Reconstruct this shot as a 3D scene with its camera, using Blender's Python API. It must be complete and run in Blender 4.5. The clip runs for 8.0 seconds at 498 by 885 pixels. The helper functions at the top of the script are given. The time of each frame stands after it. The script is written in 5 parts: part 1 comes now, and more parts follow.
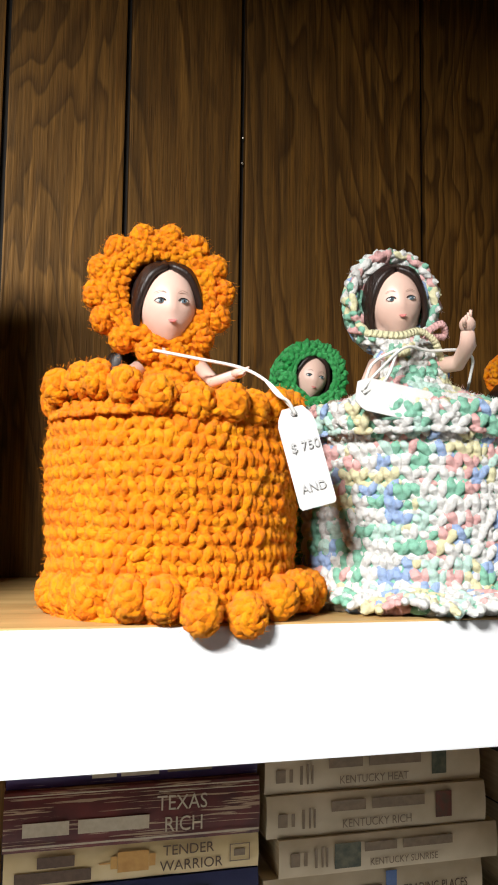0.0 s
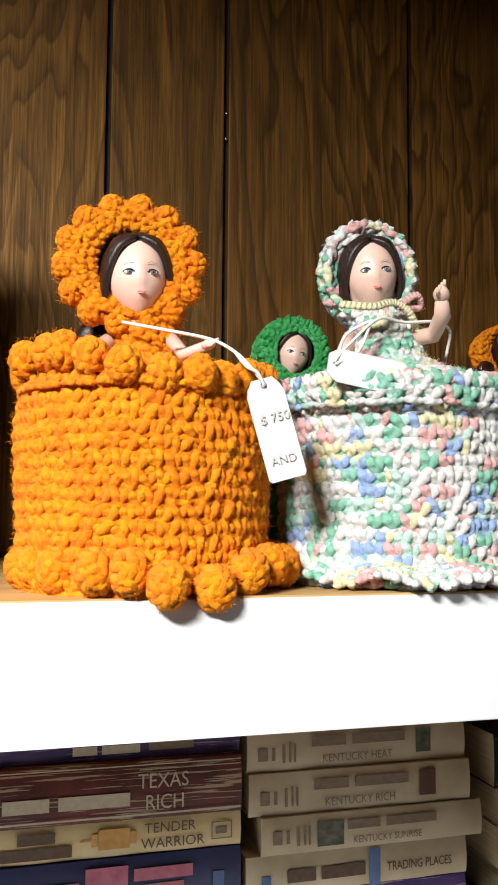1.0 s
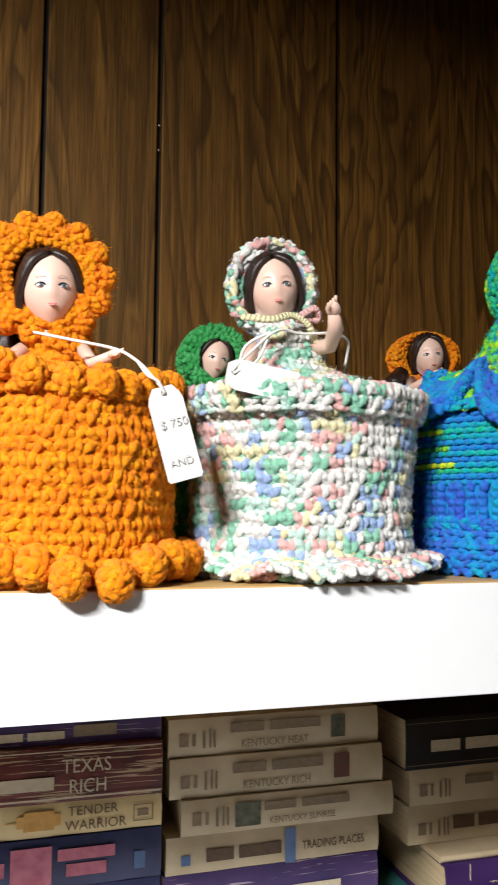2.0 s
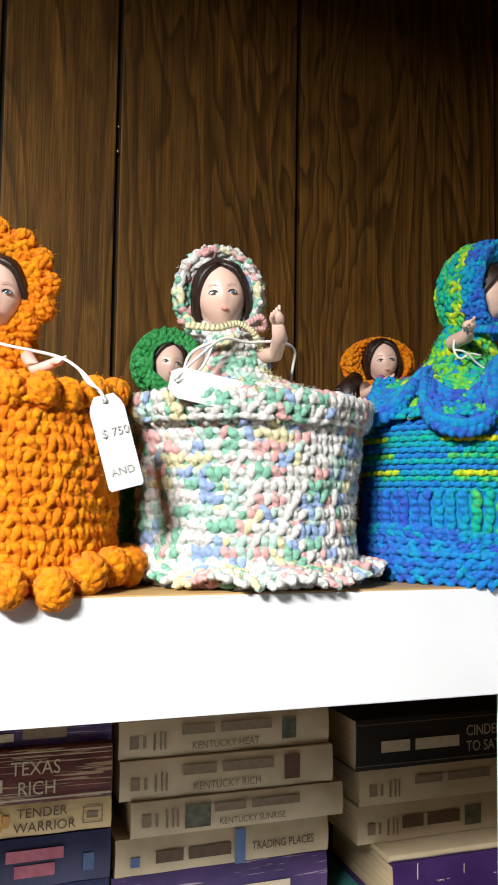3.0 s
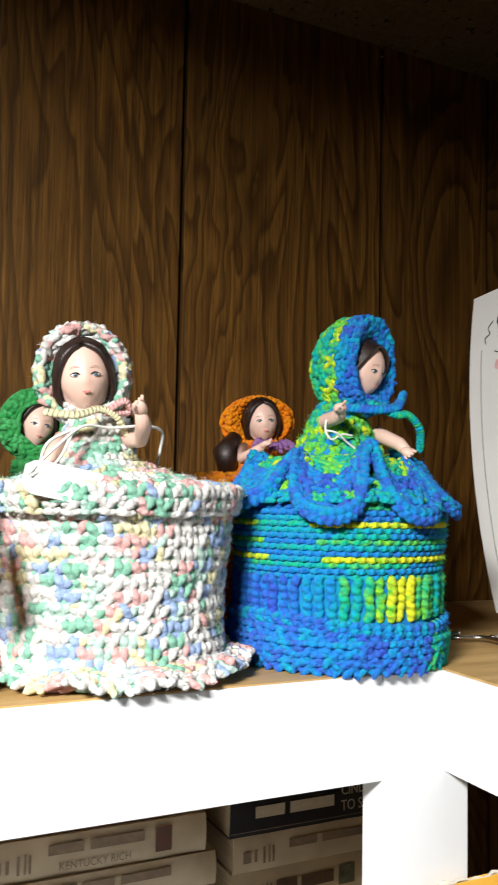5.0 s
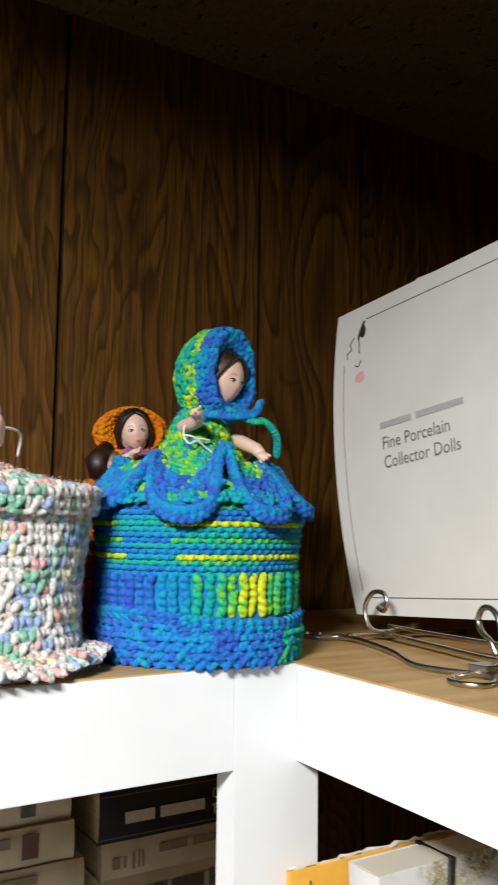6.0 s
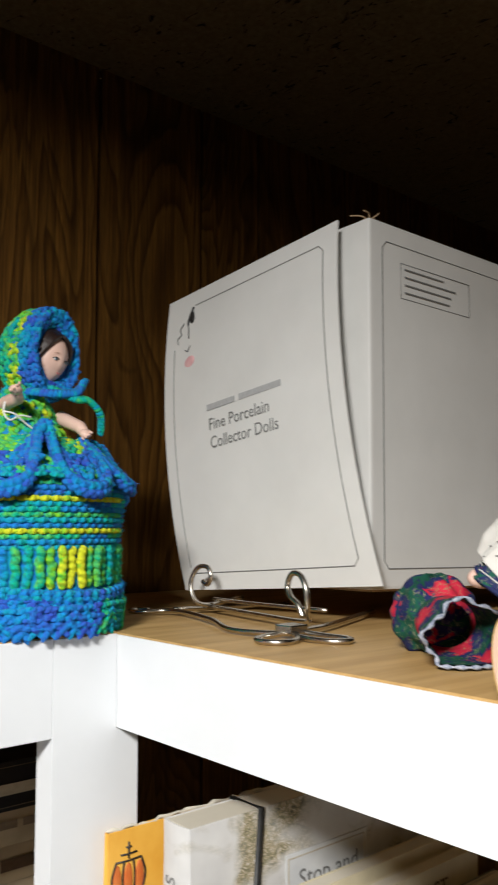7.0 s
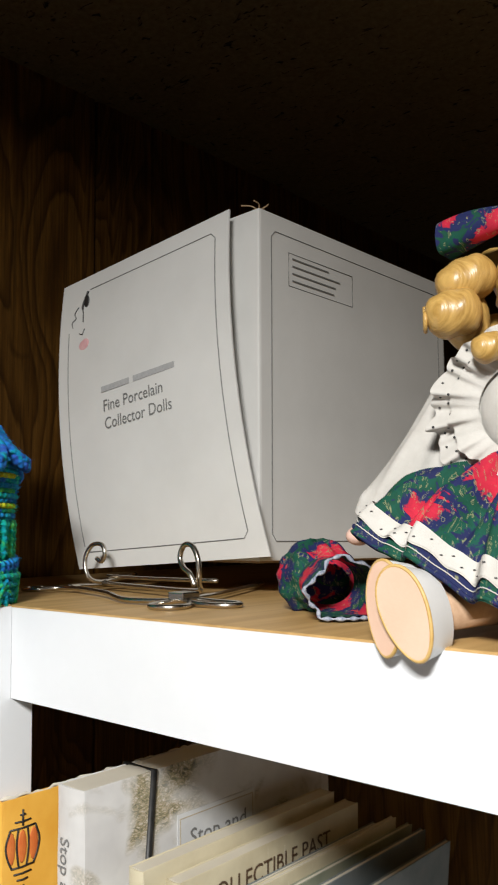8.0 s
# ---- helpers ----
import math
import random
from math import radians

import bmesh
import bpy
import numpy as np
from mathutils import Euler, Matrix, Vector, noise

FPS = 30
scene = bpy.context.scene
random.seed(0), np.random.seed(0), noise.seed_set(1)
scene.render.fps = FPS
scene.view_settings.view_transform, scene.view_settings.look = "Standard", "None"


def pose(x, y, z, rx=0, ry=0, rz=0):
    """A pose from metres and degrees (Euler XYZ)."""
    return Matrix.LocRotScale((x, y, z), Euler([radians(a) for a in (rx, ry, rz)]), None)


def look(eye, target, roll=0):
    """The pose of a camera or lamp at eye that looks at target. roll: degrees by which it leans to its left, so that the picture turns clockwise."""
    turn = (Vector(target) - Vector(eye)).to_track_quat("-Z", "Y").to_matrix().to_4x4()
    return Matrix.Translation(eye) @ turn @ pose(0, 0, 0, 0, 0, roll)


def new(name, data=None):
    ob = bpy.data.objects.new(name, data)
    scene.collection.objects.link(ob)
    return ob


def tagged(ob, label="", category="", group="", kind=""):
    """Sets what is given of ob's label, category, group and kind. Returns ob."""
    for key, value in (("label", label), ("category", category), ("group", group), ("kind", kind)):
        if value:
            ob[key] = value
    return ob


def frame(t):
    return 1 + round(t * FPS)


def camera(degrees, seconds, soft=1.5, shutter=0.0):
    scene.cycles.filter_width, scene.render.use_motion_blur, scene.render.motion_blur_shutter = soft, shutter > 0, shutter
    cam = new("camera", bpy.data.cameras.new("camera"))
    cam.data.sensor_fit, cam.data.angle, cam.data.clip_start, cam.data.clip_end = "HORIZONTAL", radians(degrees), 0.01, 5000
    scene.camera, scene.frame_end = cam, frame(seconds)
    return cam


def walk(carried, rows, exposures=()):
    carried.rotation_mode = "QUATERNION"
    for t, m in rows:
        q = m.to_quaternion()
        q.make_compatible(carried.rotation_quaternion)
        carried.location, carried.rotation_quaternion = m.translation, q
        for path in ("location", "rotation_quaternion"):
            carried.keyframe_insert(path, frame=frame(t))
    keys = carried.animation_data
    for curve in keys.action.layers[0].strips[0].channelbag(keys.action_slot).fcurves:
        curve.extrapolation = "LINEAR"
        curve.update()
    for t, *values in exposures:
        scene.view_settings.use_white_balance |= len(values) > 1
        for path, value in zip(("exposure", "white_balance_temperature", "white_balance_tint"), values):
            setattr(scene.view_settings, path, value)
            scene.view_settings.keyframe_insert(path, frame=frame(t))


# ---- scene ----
cam = camera(33.47, 8.0, 1.8, 0.4)
# seconds, x, y, z, yaw, pitch, roll; the inner corner of the two shelves is x = y = 0, the shelf tops z = 1.60
ROWS = [
    (0.0, -0.4150, -0.3668, 1.6466, -15.51, 5.43, 0.69),
    (0.5, -0.4060, -0.3615, 1.6428, -15.15, 4.83, 0.56),
    (1.0, -0.3978, -0.3655, 1.6400, -15.27, 4.57, 0.44),
    (1.5, -0.3875, -0.3753, 1.6402, -15.47, 4.55, 0.43),
    (2.0, -0.3735, -0.4043, 1.6414, -17.48, 4.35, 0.51),
    (3.5, -0.3542, -0.4136, 1.6650, -20.43, 3.16, 0.77),
    (4.0, -0.3512, -0.4045, 1.6909, -23.08, 1.16, 0.78),
    (4.5, -0.3442, -0.4030, 1.7031, -24.17, 2.41, 0.92),
    (6.0, -0.3146, -0.4439, 1.6838, -31.90, 6.02, 0.69),
    (6.5, -0.3085, -0.4607, 1.6739, -36.25, 6.13, 0.24),
    (7.0, -0.3023, -0.4772, 1.6674, -41.29, 5.95, -0.30),
    (7.5, -0.3050, -0.4931, 1.6602, -45.22, 5.81, -0.73),
    (8.0, -0.3181, -0.4930, 1.6487, -48.75, 5.91, -0.88),
]
EXPOSURES = [(0.0, 0.0), (2.0, 0.06), (3.5, 0.14), (4.5, 0.38), (6.0, 0.05), (7.0, -0.05), (8.0, -0.12)]
walk(cam, [(t, pose(x, y, z, 0, 0, yaw) @ pose(0, 0, 0, 90 + pitch, 0, 0) @ pose(0, 0, 0, 0, 0, roll))
           for t, x, y, z, yaw, pitch, roll in ROWS], EXPOSURES)

# ---- world and lamps ----
world = bpy.data.worlds.new("room_air")
scene.world = world
world.use_nodes = True
world.node_tree.nodes["Background"].inputs[0].default_value = (0.9, 0.95, 1.0, 1)
world.node_tree.nodes["Background"].inputs[1].default_value = 0.001


def area_lamp(name, place, target, sx, sy, watts, colour):
    data = bpy.data.lights.new(name, "AREA")
    data.shape, data.size, data.size_y, data.energy, data.color = "RECTANGLE", sx, sy, watts, colour
    data.spread = radians(155)
    ob = new(name, data)
    ob.matrix_world = look(place, target)
    return tagged(ob, kind="structure")


area_lamp("ceiling_lamp", (-0.92, -0.74, 2.18), (-0.84, -0.5, 1.0), 0.3, 0.17, 45, (1.0, 0.99, 0.965))
# weak fill added behind the camera to lift the space under the shelf
area_lamp("ceiling_lamp", (-0.5, -2.3, 2.18), (-0.4, -1.6, 1.0), 0.9, 0.4, 0.3, (0.97, 0.99, 1.0))

# ---- materials ----


def material(name, rough=0.6, metal=0.0, colour=(0.5, 0.5, 0.5), spec=0.5):
    m = bpy.data.materials.new(name)
    m.use_nodes = True
    b = m.node_tree.nodes["Principled BSDF"]
    b.inputs["Base Color"].default_value = (*colour, 1)
    b.inputs["Roughness"].default_value = rough
    b.inputs["Metallic"].default_value = metal
    b.inputs["Specular IOR Level"].default_value = spec
    return m, m.node_tree, b


def node(tree, kind, **values):
    n = tree.nodes.new(kind)
    for k, v in values.items():
        n.inputs[k.replace("_", " ")].default_value = v
    return n


def ramp(tree, source, stops, constant=False):
    r = tree.nodes.new("ShaderNodeValToRGB")
    e = r.color_ramp.elements
    while len(e) < len(stops):
        e.new(0.5)
    for el, (p, c) in zip(e, stops):
        el.position, el.color = p, (*c, 1)
    if constant:
        r.color_ramp.interpolation = "CONSTANT"
    tree.links.new(source, r.inputs[0])
    return r


def coords(tree, scale=(1, 1, 1), random_shift=0.0):
    tc = tree.nodes.new("ShaderNodeTexCoord")
    mp = tree.nodes.new("ShaderNodeMapping")
    mp.inputs["Scale"].default_value = scale
    tree.links.new(tc.outputs["Object"], mp.inputs["Vector"])
    if random_shift:
        info = tree.nodes.new("ShaderNodeObjectInfo")
        mul = tree.nodes.new("ShaderNodeMath")
        mul.operation = "MULTIPLY"
        mul.inputs[1].default_value = random_shift
        tree.links.new(info.outputs["Random"], mul.inputs[0])
        tree.links.new(mul.outputs[0], mp.inputs["Location"])
    return mp.outputs[0]


def noise_tex(tree, vec, scale, detail=4.0, rough=0.55, distort=0.0):
    n = node(tree, "ShaderNodeTexNoise", Scale=scale, Detail=detail, Roughness=rough, Distortion=distort)
    tree.links.new(vec, n.inputs["Vector"])
    return n.outputs["Fac"]


def bump(tree, bsdf, height, strength=0.3, distance=0.001, after=None):
    b = node(tree, "ShaderNodeBump", Strength=strength, Distance=distance)
    tree.links.new(height, b.inputs["Height"])
    if after:
        tree.links.new(after, b.inputs["Normal"])
    tree.links.new(b.outputs[0], bsdf.inputs["Normal"])
    return b.outputs[0]


def mix(tree, a, b, fac, mode="MIX"):
    m = tree.nodes.new("ShaderNodeMix")
    m.data_type, m.blend_type = "RGBA", mode
    for sock, v in ((m.inputs[0], fac), (m.inputs[6], a), (m.inputs[7], b)):
        if isinstance(v, (int, float)):
            sock.default_value = v
        elif isinstance(v, tuple):
            sock.default_value = (*v, 1)
        else:
            tree.links.new(v, sock)
    return m.outputs[2]


def math_node(tree, op, a, b=0.0):
    m = tree.nodes.new("ShaderNodeMath")
    m.operation = op
    for sock, v in zip(m.inputs, (a, b)):
        if isinstance(v, (int, float)):
            sock.default_value = v
        else:
            tree.links.new(v, sock)
    return m.outputs[0]


def wood_panel(name):
    """Printed brown wall panelling: flame figure, fine vertical grain, dark pores and a few knots."""
    m, t, b = material(name, 0.45, spec=0.75)
    b.inputs["Specular Tint"].default_value = (1.0, 0.64, 0.32, 1)
    v = coords(t, (1, 1, 0.2), 7.0)
    tc = t.nodes.new("ShaderNodeTexCoord")
    sep = t.nodes.new("ShaderNodeSeparateXYZ")
    t.links.new(tc.outputs["Object"], sep.inputs[0])
    across = math_node(t, "MULTIPLY", math_node(t, "MULTIPLY", sep.outputs[0], sep.outputs[0]), 330.0)
    warp = noise_tex(t, v, 8.0, 3.0, 0.5, 0.9)
    small = noise_tex(t, coords(t, (1, 1, 0.1), 4.0), 60.0, 2.0, 0.5)
    field = math_node(t, "ADD", math_node(t, "ADD", math_node(t, "MULTIPLY", warp, 15.0), across),
                      math_node(t, "ADD", math_node(t, "MULTIPLY", sep.outputs[2], 3.5), math_node(t, "MULTIPLY", small, 0.7)))
    rings = math_node(t, "FRACT", field)
    fine = noise_tex(t, coords(t, (1, 1, 0.02), 3.0), 520.0, 4.0, 0.7)
    streak = noise_tex(t, coords(t, (1, 1, 0.012), 6.0), 130.0, 3.0, 0.6)
    pores = noise_tex(t, coords(t, (1, 1, 0.035), 5.0), 1000.0, 2.0, 0.6)
    broad = noise_tex(t, coords(t, (1, 1, 0.35), 9.0), 7.0, 2.0, 0.5)
    knots = noise_tex(t, coords(t, (1, 1, 0.45), 11.0), 17.0, 2.0, 0.5, 1.2)
    c1 = ramp(t, rings, [(0.0, (0.042, 0.0162, 0.0023)), (0.16, (0.070, 0.0290, 0.0046)), (0.5, (0.116, 0.0520, 0.0092)), (0.88, (0.138, 0.0640, 0.0120)), (1.0, (0.050, 0.0202, 0.0030))]).outputs[0]
    c2 = ramp(t, fine, [(0.3, (0.42, 0.36, 0.3)), (0.52, (0.97, 0.97, 0.97)), (0.75, (1.75, 1.7, 1.6))]).outputs[0]
    c = mix(t, c1, c2, 0.9, "MULTIPLY")
    c = mix(t, c, ramp(t, streak, [(0.3, (0.5, 0.46, 0.42)), (0.5, (1, 1, 1)), (0.7, (1.45, 1.45, 1.4))]).outputs[0], 0.8, "MULTIPLY")
    c3 = ramp(t, pores, [(0.34, (0.35, 0.3, 0.27)), (0.44, (1, 1, 1))]).outputs[0]
    c = mix(t, c, c3, 0.7, "MULTIPLY")
    c4 = ramp(t, broad, [(0.3, (0.74, 0.71, 0.68)), (0.7, (1.18, 1.15, 1.1))]).outputs[0]
    c = mix(t, c, c4, 0.8, "MULTIPLY")
    c5 = ramp(t, knots, [(0.24, (0.28, 0.24, 0.2)), (0.33, (1, 1, 1))]).outputs[0]
    c = mix(t, c, c5, 0.85, "MULTIPLY")
    t.links.new(c, b.inputs["Base Color"])
    r = ramp(t, fine, [(0.3, (0.72,) * 3), (0.7, (0.42,) * 3)]).outputs[0]
    t.links.new(r, b.inputs["Roughness"])
    bump(t, b, fine, 0.5, 0.0006)
    return m


def mottled(name, a, b_, scale, rough=0.6, spec=0.5, bump_scale=400.0, strength=0.15, stretch=(1, 1, 1), metal=0.0, shift=0.0):
    """Two close colours in soft patches with a fine relief."""
    m, t, b = material(name, rough, metal, spec=spec)
    v = coords(t, stretch, shift)
    n = noise_tex(t, v, scale, 5.0, 0.6)
    c = ramp(t, n, [(0.3, a), (0.7, b_)]).outputs[0]
    t.links.new(c, b.inputs["Base Color"])
    bump(t, b, noise_tex(t, v, bump_scale, 3.0), strength, 0.0006)
    return m


def yarn(name, stops, constant=False, drift=0.0):
    """Plied wool: the colour runs along the thread, the relief twists round it."""
    m, t, b = material(name, 0.85, spec=0.15)
    tone = t.nodes.new("ShaderNodeAttribute")
    tone.attribute_name = "tone"
    al = t.nodes.new("ShaderNodeAttribute")
    al.attribute_name = "along"
    sw = t.nodes.new("ShaderNodeAttribute")
    sw.attribute_name = "swirl"
    sep = t.nodes.new("ShaderNodeSeparateXYZ")
    t.links.new(sw.outputs["Vector"], sep.inputs[0])
    level = math_node(t, "ADD", tone.outputs["Fac"], math_node(t, "MULTIPLY", math_node(t, "SUBTRACT", noise_tex(t, coords(t), 170.0, 2.0, 0.5), 0.5), drift))
    c = ramp(t, level, stops, constant).outputs[0]
    fibre = noise_tex(t, coords(t), 1500.0, 3.0, 0.7)
    shade = ramp(t, fibre, [(0.25, (0.88, 0.82, 0.78)), (0.5, (1.02, 1.02, 1.02)), (0.85, (1.1, 1.12, 1.14))]).outputs[0]
    t.links.new(mix(t, c, shade, 0.8, "MULTIPLY"), b.inputs["Base Color"])
    ph = math_node(t, "MULTIPLY", al.outputs["Fac"], 7.0)
    h = math_node(t, "ADD", math_node(t, "MULTIPLY", sep.outputs[0], math_node(t, "COSINE", ph)),
                  math_node(t, "MULTIPLY", sep.outputs[1], math_node(t, "SINE", ph)))
    h2 = math_node(t, "ADD", h, math_node(t, "MULTIPLY", fibre, 2.6))
    bump(t, b, h2, 0.85, 0.0009)
    b.inputs["Sheen Weight"].default_value = 0.06
    b.inputs["Sheen Roughness"].default_value = 0.5
    b.inputs["Subsurface Weight"].default_value = 0.0
    return m


PANEL = wood_panel("brown_wood_panelling")
GROOVE = mottled("groove_black", (0.006, 0.005, 0.004), (0.012, 0.009, 0.006), 60, 0.8)
WHITE = mottled("white_gloss_paint", (0.69, 0.705, 0.72), (0.75, 0.765, 0.78), 9, 0.38, 0.5, 160, 0.06)
TAN = mottled("tan_shelf_board", (0.36, 0.215, 0.075), (0.54, 0.345, 0.14), 60, 0.5, 0.4, 300, 0.2, (0.1, 1, 1))
PLASTER = mottled("plain_room_paint", (0.07, 0.058, 0.042), (0.1, 0.085, 0.062), 3, 0.8)
CARPET = mottled("dark_floor", (0.05, 0.042, 0.035), (0.08, 0.07, 0.055), 60, 0.9)
STEEL = mottled("dull_plated_wire", (0.42, 0.38, 0.32), (0.6, 0.56, 0.5), 90, 0.27, 0.5, 500, 0.08, metal=1.0)
CARTON = mottled("white_coated_card", (0.66, 0.655, 0.63), (0.73, 0.725, 0.7), 14, 0.42, 0.5, 220, 0.05)
KRAFT = mottled("raw_brown_card", (0.3, 0.2, 0.11), (0.4, 0.28, 0.16), 50, 0.8)
INK = mottled("grey_print", (0.15, 0.15, 0.145), (0.2, 0.2, 0.195), 200, 0.6)
BLACKINK = mottled("black_print", (0.012, 0.012, 0.012), (0.03, 0.03, 0.03), 200, 0.5)
PINK = mottled("pink_lip_print", (0.72, 0.36, 0.38), (0.8, 0.5, 0.5), 220, 0.6)
PAPER = mottled("tag_paper", (0.56, 0.56, 0.55), (0.63, 0.63, 0.62), 90, 0.6, 0.3, 600, 0.1)
PENCIL = mottled("pencil_grey", (0.36, 0.36, 0.36), (0.46, 0.46, 0.46), 400, 0.7)
STRING = mottled("white_string", (0.72, 0.71, 0.67), (0.82, 0.81, 0.78), 900, 0.8, 0.2, 1800, 0.8)
PAGES = mottled("yellowed_pages", (0.36, 0.27, 0.16), (0.52, 0.41, 0.26), 400, 0.85, 0.2, 900, 0.5, (0.02, 0.02, 1))

ceil_mat, _t, _b = material("ceiling_tile_fissured", 0.9, spec=0.1)
_v = coords(_t, (1, 1, 1))
_w = noise_tex(_t, coords(_t, (1, 0.5, 1)), 62.0, 3.0, 0.6, 2.2)
_p = ramp(_t, _w, [(0.33, (0.05, 0.042, 0.03)), (0.385, (1, 1, 1))]).outputs[0]
_g = ramp(_t, noise_tex(_t, _v, 180.0, 4.0), [(0.3, (0.14, 0.11, 0.06)), (0.7, (0.2, 0.16, 0.095))]).outputs[0]
_t.links.new(mix(_t, _g, _p, 0.9, "MULTIPLY"), _b.inputs["Base Color"])
bump(_t, _b, _p, 0.8, 0.004, bump(_t, _b, noise_tex(_t, _v, 240.0, 4.0), 0.5, 0.002))

ORANGE = yarn("orange_wool", [(0.0, (0.97, 0.24, 0.0)), (0.5, (0.99, 0.295, 0.0)), (1.0, (1.0, 0.35, 0.001))])
PASTEL = yarn("pastel_variegated_wool", [(0.0, (0.88, 0.88, 0.85)), (0.28, (0.3, 0.65, 0.48)), (0.41, (0.88, 0.87, 0.84)), (0.5, (0.9, 0.52, 0.5)),
                                         (0.64, (0.88, 0.83, 0.52)), (0.74, (0.4, 0.55, 0.86)), (0.85, (0.6, 0.83, 0.74)), (0.94, (0.88, 0.88, 0.85))], True)
SEA = yarn("blue_green_variegated_wool", [(0.0, (0.035, 0.11, 0.66)), (0.25, (0.006, 0.27, 0.78)), (0.45, (0.0, 0.44, 0.62)),
                                          (0.62, (0.0, 0.57, 0.3)), (0.8, (0.2, 0.74, 0.04)), (0.93, (0.84, 0.9, 0.03))], drift=0.55)
GREEN = yarn("green_wool", [(0.0, (0.025, 0.33, 0.07)), (1.0, (0.09, 0.52, 0.16))])
LILAC = yarn("lilac_wool", [(0.0, (0.3, 0.13, 0.4)), (1.0, (0.45, 0.22, 0.5))])
VINYL = mottled("doll_vinyl", (0.7, 0.46, 0.375), (0.74, 0.51, 0.42), 60, 0.42, 0.45, 800, 0.03)
HAIR = mottled("dark_brown_doll_hair", (0.007, 0.0035, 0.0025), (0.028, 0.012, 0.008), 500, 0.42, 0.5, 1400, 0.6, (1, 1, 0.06))
EYE_WHITE = mottled("eye_white", (0.68, 0.68, 0.66), (0.74, 0.74, 0.72), 300, 0.25)
EYE_DARK = mottled("eye_dark", (0.015, 0.012, 0.012), (0.04, 0.03, 0.03), 700, 0.2)
IRIS = mottled("blue_grey_iris", (0.06, 0.11, 0.15), (0.16, 0.24, 0.28), 900, 0.12, 0.8)
BROW = mottled("pale_brown_brow", (0.36, 0.2, 0.14), (0.45, 0.26, 0.19), 500, 0.6)
LIPS = mottled("doll_lips", (0.66, 0.2, 0.19), (0.7, 0.26, 0.24), 300, 0.4)

# ---- mesh helpers ----


